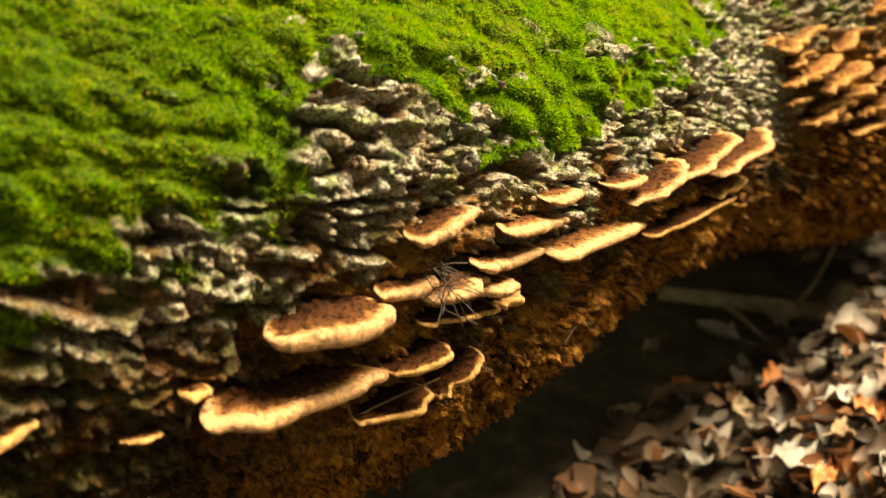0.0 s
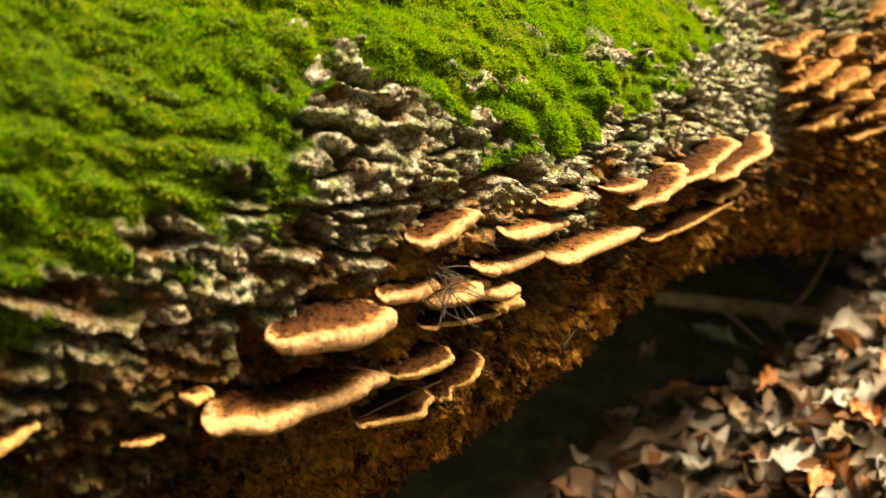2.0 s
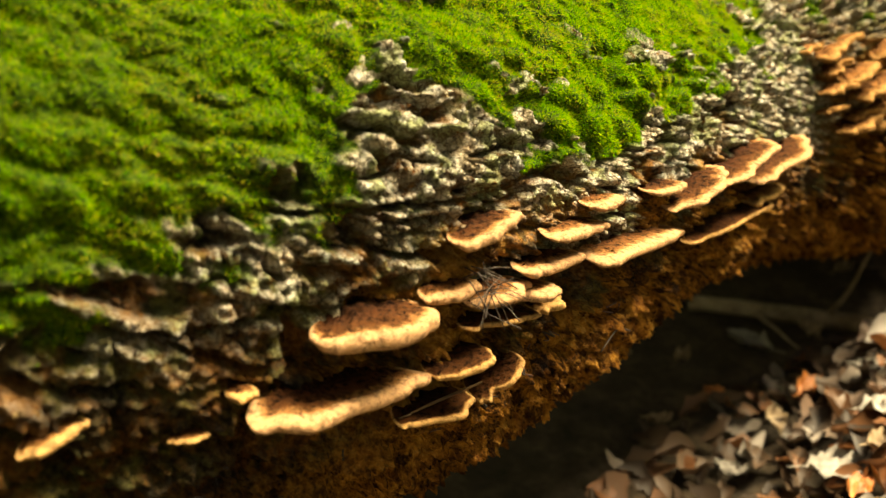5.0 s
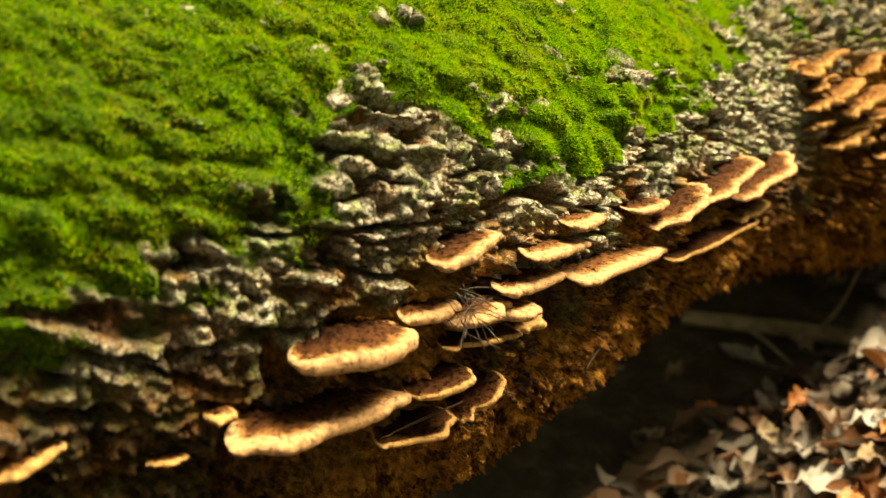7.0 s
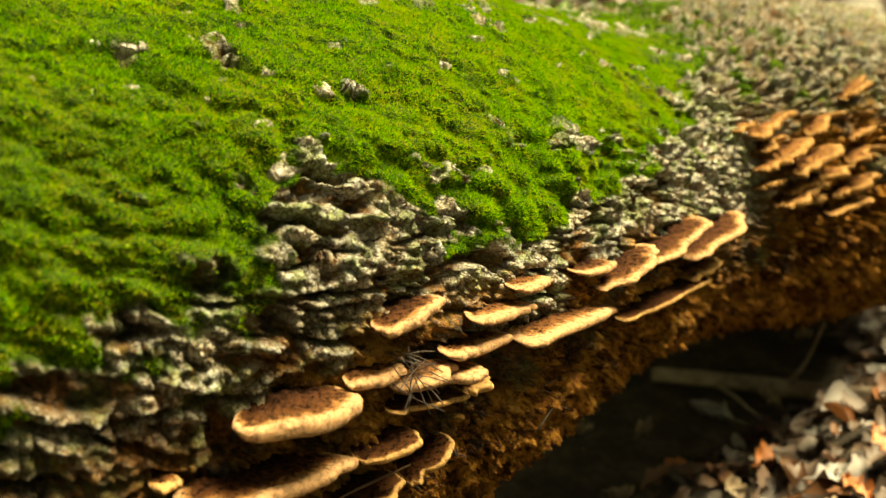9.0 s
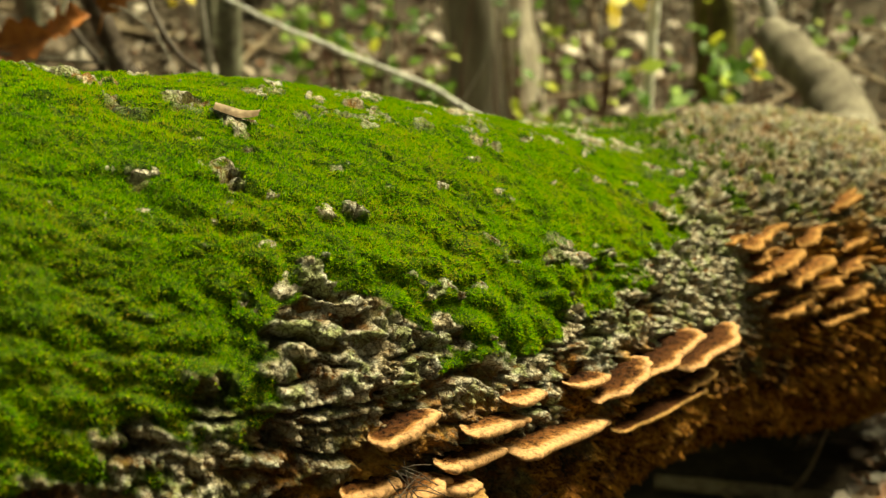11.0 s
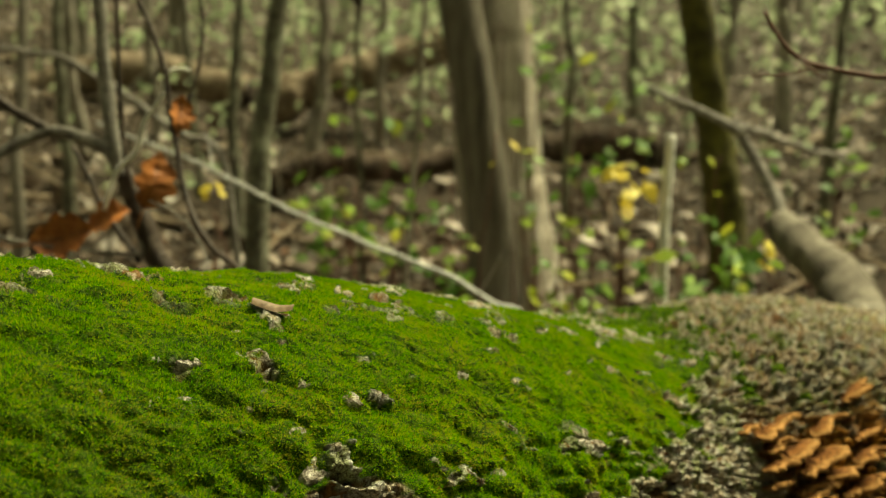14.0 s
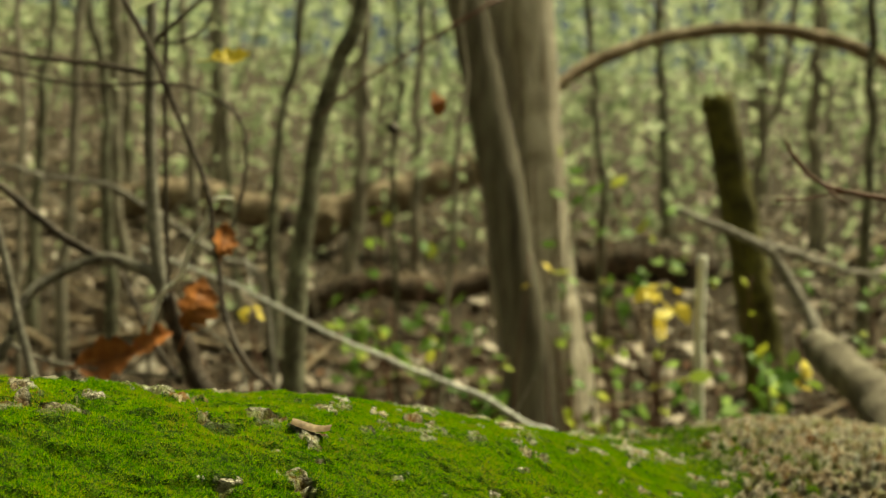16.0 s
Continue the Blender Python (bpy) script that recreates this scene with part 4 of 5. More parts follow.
def curled_leaves(count, size, g):
    """Curled leaves heaped in the hollow before the log: a bent blade of ten faces each."""
    x, y = g.uniform(-0.5, 2.1, count), g.uniform(0.3, 2.6, count)
    front = before_log(x, y)
    keep = g.random(count) < 0.42 + 0.58 * step(-0.05, 0.30, front)
    x, y = x[keep & (front > -0.12)], y[keep & (front > -0.12)]
    m = len(x)
    size = size * (0.5 + 0.9 * g.random(m))
    turn, half = g.random(m) * 2 * math.pi, size * g.uniform(0.22, 0.36, m)
    t, s = np.linspace(0, 1, 6), np.linspace(-1, 1, 3)
    prof = np.sin(math.pi * np.clip(t, 0.04, 0.97)) ** 0.75 * (1 + 0.22 * np.sin(t * 15))
    X = size[:, None, None] * (t - 0.5)[None, :, None] + 0 * s
    Y = half[:, None, None] * prof[None, :, None] * s * g.uniform(0.45, 1.3, (m, 6, 3))
    Z = size[:, None, None] * (g.normal(0.25, 0.35, m)[:, None, None] * ((t - 0.5) ** 2)[None, :, None] + g.normal(0.12, 0.16, m)[:, None, None] * np.abs(s) * prof[None, :, None]) + size[:, None, None] * g.normal(0, 0.032, (m, 6, 3))
    tx, ty = g.normal(0, 0.36, (2, m))[..., None, None]
    Z = Z + tx * X + ty * Y
    c, sn = np.cos(turn)[:, None, None], np.sin(turn)[:, None, None]
    lift = ground_z(x, y) + 0.006 + 0.030 * g.random(m) ** 1.5
    v = np.stack([x[:, None, None] + c * X - sn * Y, y[:, None, None] + sn * X + c * Y, lift[:, None, None] + Z], -1).reshape(-1, 3)
    f = (np.arange(m)[:, None, None] * 18 + grid_faces(6, 3)[None]).reshape(-1, 4)
    return mesh_of("leaf_litter", v, f, M_LITTER)


tagged(part("leaf_litter", curled_leaves(17000, 0.042, rng)), "fallen dead leaves, brown, russet and bleached, on dark soil", "leaf litter", kind="stuff")
litter("outer_leaf_litter", "fallen dead leaves scattered over dark soil", 28000, 0.045, M_LITTER, 1.25, 5.2, rng, 0.85)
litter("hillside_leaf_litter", "brown fallen leaves covering the wooded slope, paled for haze", 52000, 0.11, M_HAZELITTER, 2.4, 22, rng, 0.9)


def ground_leaf(p, size, turn, seed, mat, label):
    """A single curled leaf lying on the litter."""
    g = np.random.default_rng(seed)
    p = (p[0], p[1], float(ground_z(np.array(p[0]), np.array(p[1]))) + 0.025)
    ob = thing("dead_leaf", label, "leaf", "dead leaves on the ground")
    n, k = 13, 7
    t = np.linspace(0, 1, n)
    half = 0.26 * size * np.sin(math.pi * np.clip(t, 0.02, 0.99)) ** 0.7 * (1 + 0.10 * np.sin(t * 19 + seed))
    s = np.linspace(-1, 1, k)
    X, Y = (t - 0.5)[:, None] * size + 0 * s, half[:, None] * s[None]
    Z = size * (0.22 * (t[:, None] - 0.5) ** 2 * g.uniform(0.5, 2.5) + 0.16 * np.abs(s[None]) ** 1.5 * g.uniform(0.3, 1.6) * half[:, None] / size * 3) + 0.004 * g.normal(0, 1, (n, k))
    c, sn = math.cos(turn), math.sin(turn)
    v = np.stack([p[0] + c * X - sn * Y, p[1] + sn * X + c * Y, p[2] + Z], -1)
    part("blade", mesh_of("blade", v, grid_faces(n, k), mat), ob)
    part("stalk", tube("stalk", [tuple(v[0, 3]), tuple(v[0, 3] - 0.3 * size * np.array([c, sn, -0.15]))], 0.0012, 0.0008, mat, 5, 6), ob)
    return ob


ground_leaf((0.482, 1.371), 0.075, 2.3, 1, M_WHITECHIP, "bleached pale leaf curled on the leaf litter")
ground_leaf((0.199, 1.278), 0.040, 1.2, 2, M_WHITECHIP, "bleached pale leaf curled on the leaf litter")
ground_leaf((0.518, 1.047), 0.062, 0.3, 3, M_WHITECHIP, "bleached pale leaf curled on the leaf litter")
ground_leaf((0.443, 0.970), 0.085, 0.2, 4, M_WHITECHIP, "bleached pale leaf curled on the leaf litter")
ground_leaf((0.506, 0.911), 0.050, 1.0, 5, M_WHITECHIP, "bleached pale leaf curled on the leaf litter")
ground_leaf((0.757, 1.412), 0.070, 0.1, 6, M_WHITECHIP, "bleached pale leaf curled on the leaf litter")
ground_leaf((0.520, 0.995), 0.050, 2.0, 7, M_RUSSET, "russet dead leaf curled on the leaf litter")
ground_leaf((0.496, 1.187), 0.050, 0.7, 8, M_RUSSET, "russet dead leaf curled on the leaf litter")
ground_leaf((0.572, 1.047), 0.060, 1.6, 9, M_RUSSET, "russet dead leaf curled on the leaf litter")
ground_leaf((0.555, 1.159), 0.045, 0.2, 10, M_WHITECHIP, "bleached pale leaf curled on the leaf litter")
ground_leaf((0.438, 1.136), 0.050, 1.4, 11, M_DRYLEAF, "dry tan leaf curled on the leaf litter")
ground_leaf((0.395, 1.234), 0.045, 2.2, 12, M_RUSSET, "russet dead leaf curled on the leaf litter")
ground_leaf((0.490, 0.980), 0.050, 0.4, 13, M_DRYLEAF, "dry tan leaf curled on the leaf litter")
ground_leaf((0.355, 1.051), 0.040, 2.6, 14, M_WHITECHIP, "bleached pale leaf curled on the leaf litter")
ground_leaf((0.373, 1.336), 0.040, 0.9, 15, M_DRYLEAF, "dry tan leaf curled on the leaf litter")
ground_leaf((0.588, 1.407), 0.050, 1.8, 16, M_DRYLEAF, "dry tan leaf curled on the leaf litter")
ground_leaf((0.304, 1.184), 0.035, 0.1, 17, M_DRYLEAF, "dry tan leaf curled on the leaf litter")
ground_leaf((0.837, 1.596), 0.060, 2.9, 18, M_WHITECHIP, "bleached pale leaf curled on the leaf litter")
ground_leaf((0.724, 1.611), 0.045, 0.5, 19, M_DRYLEAF, "dry tan leaf curled on the leaf litter")
ground_leaf((0.449, 0.934), 0.050, 0.9, 20, M_RUSSET, "russet dead leaf curled on the leaf litter")
ground_leaf((0.279, 1.338), 0.040, 0.2, 21, M_DRYLEAF, "dry tan leaf curled on the leaf litter")
twig("weathered fallen branch half buried in the leaf litter", [(0.428, 1.501, 0.009), (0.530, 1.481, 0.007), (0.655, 1.436, 0.010), (0.667, 1.293, 0.085), (0.651, 1.094, 0.199)], 0.012, 0.018, M_DEADLOG, 5, "fallen_branch", "branch")


# ---------- forest behind ----------
def tree(label, pts, r0, r1, mat, seg=12, n=36, rough=0.08, wander=0.02, flare=0.0, seed=1, name="tree", limbs=0, crown=0, ridge=0.0):
    """A trunk with limbs and a loose crown of leaves, the crown far above."""
    g = np.random.default_rng(seed + 100)
    ob = thing(name, label, "tree")
    part("trunk", tube("trunk", pts, r0, r1, mat, seg, n, rough, wander, flare, seed, ridge), ob)
    top = np.array(pts[-1])
    tips = [top]
    for i in range(limbs):
        k = g.uniform(0.72, 0.97)
        b = np.array(curve_points(pts, 50)[int(k * 49)])
        an = g.uniform(0, 2 * math.pi)
        tip = b + np.array([math.cos(an) * 1.5, math.sin(an) * 1.5, g.uniform(0.6, 1.6)])
        limb = part("limb", tube("limb", [tuple(b), tuple((b + tip) / 2 + g.normal(0, 0.12, 3)), tuple(tip)], r1 * 0.6, r1 * 0.15, mat, 7, 14, 0.1, 0.05, 0, seed + i), ob)
        for j in range(3):
            q = b + (tip - b) * g.uniform(0.4, 0.9)
            part("twig", tube("twig", [tuple(q), tuple(q + g.normal(0, 0.3, 3) + np.array([0, 0, 0.2]))], r1 * 0.2, r1 * 0.08, mat, 5, 6, 0.1, 0.02, 0, seed + 7 * i + j), limb)
        tips.append(tip)
    if crown:
        c = np.concatenate([t + g.normal(0, 0.55, (crown // len(tips), 3)) for t in tips])
        v, f = leaf_batch(c, g.normal(0, 1, c.shape) + np.array([0, 0, 0.8]), 0.07 + 0.06 * g.random(len(c)), np.full(len(c), 0.6), g)
        part("crown", mesh_of("crown", v, f, M_HAZEGREEN, False), ob)
    return ob


def foot(p):
    """The same place set on the ground."""
    return (p[0], p[1], float(ground_z(np.array(p[0]), np.array(p[1]))) - 0.05)


big = tree("broad grey-brown tree trunk with ridged bark", [foot((0.466, 4.400, 0.082)), (0.419, 4.400, 0.578), (0.372, 4.400, 1.222), (0.342, 4.400, 1.966), (0.303, 4.450, 4.235), (0.332, 4.500, 7.821)], 0.205, 0.12, M_BIGTRUNK, 56, 90, 0.006, 0.02, 0.02, 3, ridge=0.05, limbs=5, crown=900)
part("twin_stem", tube("twin_stem", [foot((0.370, 4.250, 0.133)), (0.345, 4.200, 0.494), (0.293, 4.200, 0.873), (0.228, 4.200, 1.325), (0.092, 4.200, 1.916), (-0.130, 4.200, 2.900), (-0.420, 4.300, 5.817)], 0.098, 0.070, M_TRUNK, 36, 60, 0.008, 0.02, 0.05, 9, 0.06), big, "darker side stem leaning away")
tree("slender leaning tree with grey-green lichen blotches", [foot((-0.460, 3.000, 0.334)), (-0.446, 3.000, 0.604), (-0.429, 3.000, 0.858), (-0.399, 3.000, 1.061), (-0.368, 3.000, 1.246), (-0.311, 3.000, 1.432), (-0.243, 3.000, 1.618), (-0.110, 3.050, 2.318), (-0.007, 3.100, 3.913)], 0.036, 0.018, M_LICHENTRUNK, 14, 60, 0.10, 0.01, 0.02, 4, limbs=4, crown=500)
post = thing("dead_tree_stub", "broken mossy tree stub leaning on the slope", "stump")
part("trunk", tube("trunk", [foot((1.325, 4.000, 0.154)), (1.275, 4.000, 0.470), (1.219, 4.000, 0.785), (1.154, 4.000, 1.123), (1.091, 4.000, 1.479)], 0.082, 0.062, M_MOSSPOST, 18, 40, 0.12, 0.008, 0.0, 6), post)
g = np.random.default_rng(66)
for k in range(7):
    c = np.array((1.091, 4.000, 1.470)) + np.array((0.045 * math.cos(k * 0.9), 0.045 * math.sin(k * 0.9), 0.0))
    part("splinter", tube("splinter", [tuple(c - np.array((0, 0, 0.05))), tuple(c), tuple(c + np.array((0, 0, g.uniform(0.0, 0.03))))], 0.018, 0.006, M_MOSSPOST, 6, 6, 0.1, 0, 0, k), post)
tree("thin pale sapling stem with blotched bark", [foot((0.760, 3.000, 0.368)), (0.764, 3.000, 0.537), (0.771, 3.000, 0.706), (0.776, 3.000, 0.854)], 0.017, 0.014, M_WHITEBARK, 10, 30, 0.15, 0.004, 0, 7, name="sapling")
arch = thing("arched_branch", "long bent branch arching over the forest floor", "branch")
part("stem", tube("stem", [(0.441, 4.450, 1.540), (0.578, 4.500, 1.649), (0.707, 4.550, 1.732), (1.026, 4.600, 1.845), (1.389, 4.600, 1.886), (1.726, 4.600, 1.845), (2.037, 4.600, 1.726), (2.374, 4.600, 1.472), (2.607, 4.600, 0.927), foot((2.684, 4.600, 0.202))], 0.030, 0.032, M_DEADLOG, 12, 90, 0.10, 0.01, 0, 8), arch)
for k, (p0, p1) in enumerate((((1.052, 4.600, 1.850), (0.916, 4.700, 2.094)), ((1.415, 4.600, 1.886), (1.311, 4.600, 2.171)), ((1.726, 4.600, 1.845), (1.561, 4.500, 1.509)), ((1.415, 4.600, 1.886), (1.684, 4.700, 2.226)))):
    part("twig", tube("twig", [p0, tuple((np.array(p0) + np.array(p1)) / 2 + 0.02), p1], 0.010, 0.004, M_GREYTWIG, 6, 12, 0.1, 0.01, 0, 400 + k), arch)
fall = thing("dead_tree", "grey fallen trunk resting against the slope with bare limbs", "log")
part("trunk", tube("trunk", [(1.200, 3.200, 0.565), (1.200, 2.800, 0.470), (1.135, 2.500, 0.400), (1.084, 2.300, 0.347), (1.050, 2.150, 0.255), foot((1.060, 2.050, 0.0))], 0.058, 0.092, M_TRUNK, 22, 60, 0.10, 0.02, 0, 10), fall)
part("limb", tube("limb", [(1.200, 3.180, 0.555), (1.180, 3.250, 0.690), (1.108, 3.300, 0.838), (1.052, 3.300, 0.890), (0.931, 3.400, 0.955), (0.820, 3.500, 1.009)], 0.024, 0.010, M_GREYTWIG, 10, 40, 0.14, 0.01, 0, 11), fall)
part("limb", tube("limb", [(1.056, 3.300, 0.890), (1.200, 3.350, 0.847), (1.333, 3.400, 0.814), (1.530, 3.500, 0.757)], 0.016, 0.008, M_GREYTWIG, 9, 24, 0.14, 0.01, 0, 12), fall)
twig("long pale fallen branch slanting down behind the log", [foot((0.443, 2.150, 0.341)), (0.286, 2.250, 0.403), (0.189, 2.300, 0.470), (0.107, 2.350, 0.517), (0.022, 2.400, 0.550), (-0.118, 2.500, 0.593), (-0.240, 2.600, 0.633), (-0.371, 2.700, 0.684), (-0.543, 2.800, 0.756), (-0.660, 2.900, 0.793), (-0.932, 3.100, 0.875)], 0.0070, 0.005, M_PALETWIG, 13, "fallen_branch", "branch", 0.01, 60)
twig("pale crooked dead branch hung among the saplings", [(-1.569, 3.300, 1.172), (-1.420, 3.300, 1.141), (-1.215, 3.200, 1.088), (-1.053, 3.200, 1.055), (-0.859, 3.150, 0.963), (-0.671, 3.100, 0.849), (-0.557, 3.100, 0.726), foot((-0.496, 3.100, 0.525))], 0.008, 0.011, M_GREYTWIG, 14, "fallen_branch", "branch", 0.02, 50)
for k, (pts, r) in enumerate((((((-4.282, 8.600, 0.975)), ((-3.036, 8.500, 1.141)), ((-2.243, 8.400, 1.294)), ((-1.289, 8.200, 1.132))), 0.16), ((((-1.104, 8.200, 1.062)), ((-0.673, 8.300, 1.228)), ((-0.208, 8.400, 1.398)), ((0.465, 8.600, 1.629))), 0.17), ((((-0.808, 6.000, 0.538)), ((-0.487, 6.000, 0.657)), ((-0.081, 6.000, 0.589)), ((0.330, 6.100, 0.687))), 0.085), ((((1.010, 7.600, 0.706)), ((1.526, 7.400, 0.752)), ((1.957, 7.300, 0.713))), 0.14))):
    ob = thing("rotting_log", "dark weathered fallen trunk lying across the slope", "log", "fallen trunks on the slope")
    part("trunk", tube("trunk", pts, r, r * 0.85, M_ROTLOG if k > 1 else M_DEADLOG, 18, 40, 0.12, 0.04, 0, 20 + k), ob)
    part("end_wood", tube("end_wood", [pts[-1], tuple(np.array(pts[-1]) + 0.04 * (np.array(pts[-1]) - np.array(pts[-2])) / np.linalg.norm(np.array(pts[-1]) - np.array(pts[-2])))], r * 0.8, r * 0.5, M_DARKTWIG, 14, 4, 0.05, 0, 0, 30 + k), ob)

# the sapling with vines just behind the log
sap = tree("dark bare sapling with crooked side branches", [foot((-0.379, 1.750, 0.322)), (-0.410, 1.750, 0.559), (-0.433, 1.750, 0.647), (-0.459, 1.750, 0.726), (-0.481, 1.750, 0.795), (-0.497, 1.750, 0.864), (-0.507, 1.750, 0.973), (-0.510, 1.750, 1.130), (-0.507, 1.750, 1.308), (-0.501, 1.750, 1.603), (-0.507, 1.750, 2.195)], 0.017, 0.0075, M_GREYTWIG, 12, 60, 0.12, 0.003, 0, 40, name="sapling", limbs=2, crown=60)
part("lower_stem", tube("lower_stem", [foot((-0.379, 1.750, 0.322)), (-0.410, 1.750, 0.559), (-0.433, 1.750, 0.647), (-0.459, 1.750, 0.726), (-0.481, 1.750, 0.790)], 0.0205, 0.0165, M_DARKTWIG, 12, 30, 0.12, 0.002, 0, 38), sap, "dark wet lower stem")
part("branch", tube("branch", [(-0.477, 1.750, 0.780), (-0.497, 1.750, 0.815), (-0.515, 1.750, 0.831), (-0.585, 1.720, 0.858), (-0.655, 1.700, 0.828), (-0.699, 1.680, 0.791), (-0.719, 1.660, 0.724), (-0.733, 1.660, 0.687)], 0.013, 0.007, M_GREYTWIG, 9, 40, 0.15, 0.002, 0, 41), sap)
part("branch", tube("branch", [(-0.595, 1.720, 0.862), (-0.643, 1.720, 0.889), (-0.706, 1.730, 0.934), (-0.764, 1.740, 0.980), (-0.852, 1.750, 1.032)], 0.009, 0.006, M_DARKTWIG, 8, 24, 0.15, 0.002, 0, 42), sap)
part("branch", tube("branch", [(-0.512, 1.750, 1.178), (-0.579, 1.760, 1.193), (-0.672, 1.770, 1.207), (-0.786, 1.780, 1.225), (-0.886, 1.800, 1.239)], 0.0055, 0.003, M_DARKTWIG, 7, 24, 0.15, 0.003, 0, 43), sap)
part("branch", tube("branch", [(-0.582, 1.800, 0.833), (-0.554, 1.790, 0.783), (-0.523, 1.780, 0.724), (-0.460, 1.760, 0.636)], 0.004, 0.005, M_DARKTWIG, 7, 16, 0.1, 0.002, 0, 44), sap)
part("branch", tube("branch", [(-0.502, 1.750, 1.233), (-0.460, 1.760, 1.237), (-0.420, 1.760, 1.261), (-0.398, 1.770, 1.313), (-0.390, 1.780, 1.375)], 0.003, 0.002, M_DARKTWIG, 6, 18, 0.1, 0.002, 0, 45), sap)
twig("thin dark vine hanging beside the sapling", [(-0.469, 1.720, 1.591), (-0.472, 1.720, 1.339), (-0.477, 1.720, 1.174), (-0.476, 1.720, 1.010), (-0.472, 1.720, 0.835), (-0.462, 1.730, 0.757)], 0.0042, 0.0038, M_DARKTWIG, 46, "vine", "vine", 0.002, 40)
twig("slanting dark vine reaching down to the log", [(-0.588, 1.700, 1.410), (-0.538, 1.700, 1.295), (-0.500, 1.700, 1.226), (-0.452, 1.700, 1.113), (-0.397, 1.680, 0.978), (-0.374, 1.660, 0.865), (-0.350, 1.620, 0.755), (-0.300, 1.550, 0.691), (-0.248, 1.500, 0.658), (-0.223, 1.500, 0.603)], 0.0055, 0.0038, M_DARKTWIG, 47, "vine", "vine", 0.003, 60)
twig("thin looping tendril among the twigs", [(-0.770, 1.700, 1.182), (-0.636, 1.700, 1.154), (-0.540, 1.700, 1.152), (-0.454, 1.700, 1.152), (-0.387, 1.700, 1.128), (-0.344, 1.700, 1.089), (-0.333, 1.690, 1.017), (-0.346, 1.680, 0.931), (-0.374, 1.660, 0.865)], 0.0026, 0.0026, M_DARKTWIG, 48, "vine", "vine", 0.002, 50)
twig("bleached bare twig hooked over the sapling", [(-0.352, 1.680, 0.957), (-0.378, 1.680, 0.957), (-0.392, 1.680, 0.938), (-0.399, 1.680, 0.912), (-0.425, 1.680, 0.874), (-0.442, 1.690, 0.826), (-0.475, 1.700, 0.797), (-0.490, 1.700, 0.759), (-0.500, 1.700, 0.730)], 0.0034, 0.0042, M_WHITEBARK, 49, "twig", "twig", 0.001, 40)
twig("thin pale rootlets trailing down to the log", [(-0.413, 1.650, 0.748), (-0.364, 1.600, 0.739), (-0.318, 1.550, 0.708), (-0.291, 1.500, 0.671), (-0.273, 1.450, 0.629)], 0.0016, 0.0010, M_GREYTWIG, 50, "twig", "twig", 0.004, 30)
twig("broken tan stick leaning behind the log", [(-0.716, 1.600, 0.928), (-0.701, 1.600, 0.869), (-0.681, 1.600, 0.775), (-0.656, 1.600, 0.676), (-0.635, 1.600, 0.567)], 0.005, 0.008, M_GREYTWIG, 51, "stick", "stick", 0.0, 24)
twig("thin grey twig lying behind the mossy top", [(-0.732, 1.700, 0.711), (-0.693, 1.700, 0.690), (-0.617, 1.700, 0.673), (-0.527, 1.720, 0.659), (-0.445, 1.740, 0.651)], 0.0035, 0.003, M_GREYTWIG, 52, "twig", "twig", 0.002, 24)
tw = twig("bare reddish twig reaching in with forked tips", [(0.459, 1.350, 1.020), (0.478, 1.350, 0.989), (0.510, 1.350, 0.961), (0.552, 1.350, 0.948), (0.610, 1.360, 0.940), (0.738, 1.400, 0.929), (0.943, 1.500, 0.806), foot((1.096, 1.600, 0.459))], 0.0024, 0.0050, M_REDTWIG, 53, "twig", "twig", 0.001, 60)
part("fork", tube("fork", [(0.441, 1.330, 0.937), (0.488, 1.340, 0.940), (0.529, 1.350, 0.948), (0.548, 1.350, 0.948)], 0.0018, 0.0022, M_REDTWIG, 6, 16, 0.1, 0.001, 0, 54), tw)
part("fork", tube("fork", [(0.506, 1.350, 0.963), (0.522, 1.340, 0.945), (0.536, 1.330, 0.934)], 0.0020, 0.0014, M_REDTWIG, 6, 10, 0.1, 0.001, 0, 55), tw)


def lobed_leaf(p, size, along, up, seed, mat, label, name="oak_leaf"):
    """A curled leaf with pointed lobes and a stalk."""
    g = np.random.default_rng(seed)
    d, u = np.array(along, float), np.array(up, float)
    d /= np.linalg.norm(d)
    u -= (u @ d) * d
    u /= np.linalg.norm(u)
    w = np.cross(d, u)
    n, k = 25, 9
    t = np.linspace(0, 1, n)
    half = size * 0.34 * np.sin(math.pi * np.clip(t, 0.02, 0.99)) ** 0.7 * (0.72 + 0.42 * np.abs(np.sin(t * 10.5)))
    s = np.linspace(-1, 1, k)
    c = np.array(p)
    v = c + ((t - 0.5) * size)[:, None, None] * d + (half[:, None] * s)[..., None] * w
    v = v + (size * (0.25 * np.abs(s)[None] ** 1.4 * half[:, None] / size * 2 + 0.10 * np.sin(t * 5 + seed)[:, None]) + size * 0.02 * g.normal(0, 1, (n, k)))[..., None] * u
    ob = thing(name, label, "leaf")
    blade = part("blade", mesh_of("blade", v, grid_faces(n, k), mat), ob)
    part("midrib", tube("midrib", [tuple(q) for q in v[::4, 4]], 0.0013, 0.0006, M_REDTWIG, 5, 14), blade)
    part("stalk", tube("stalk", [tuple(v[0, 4]), tuple(v[0, 4] - d * size * 0.35 + u * size * 0.05)], 0.0014, 0.0010, mat, 5, 6), ob)
    return ob


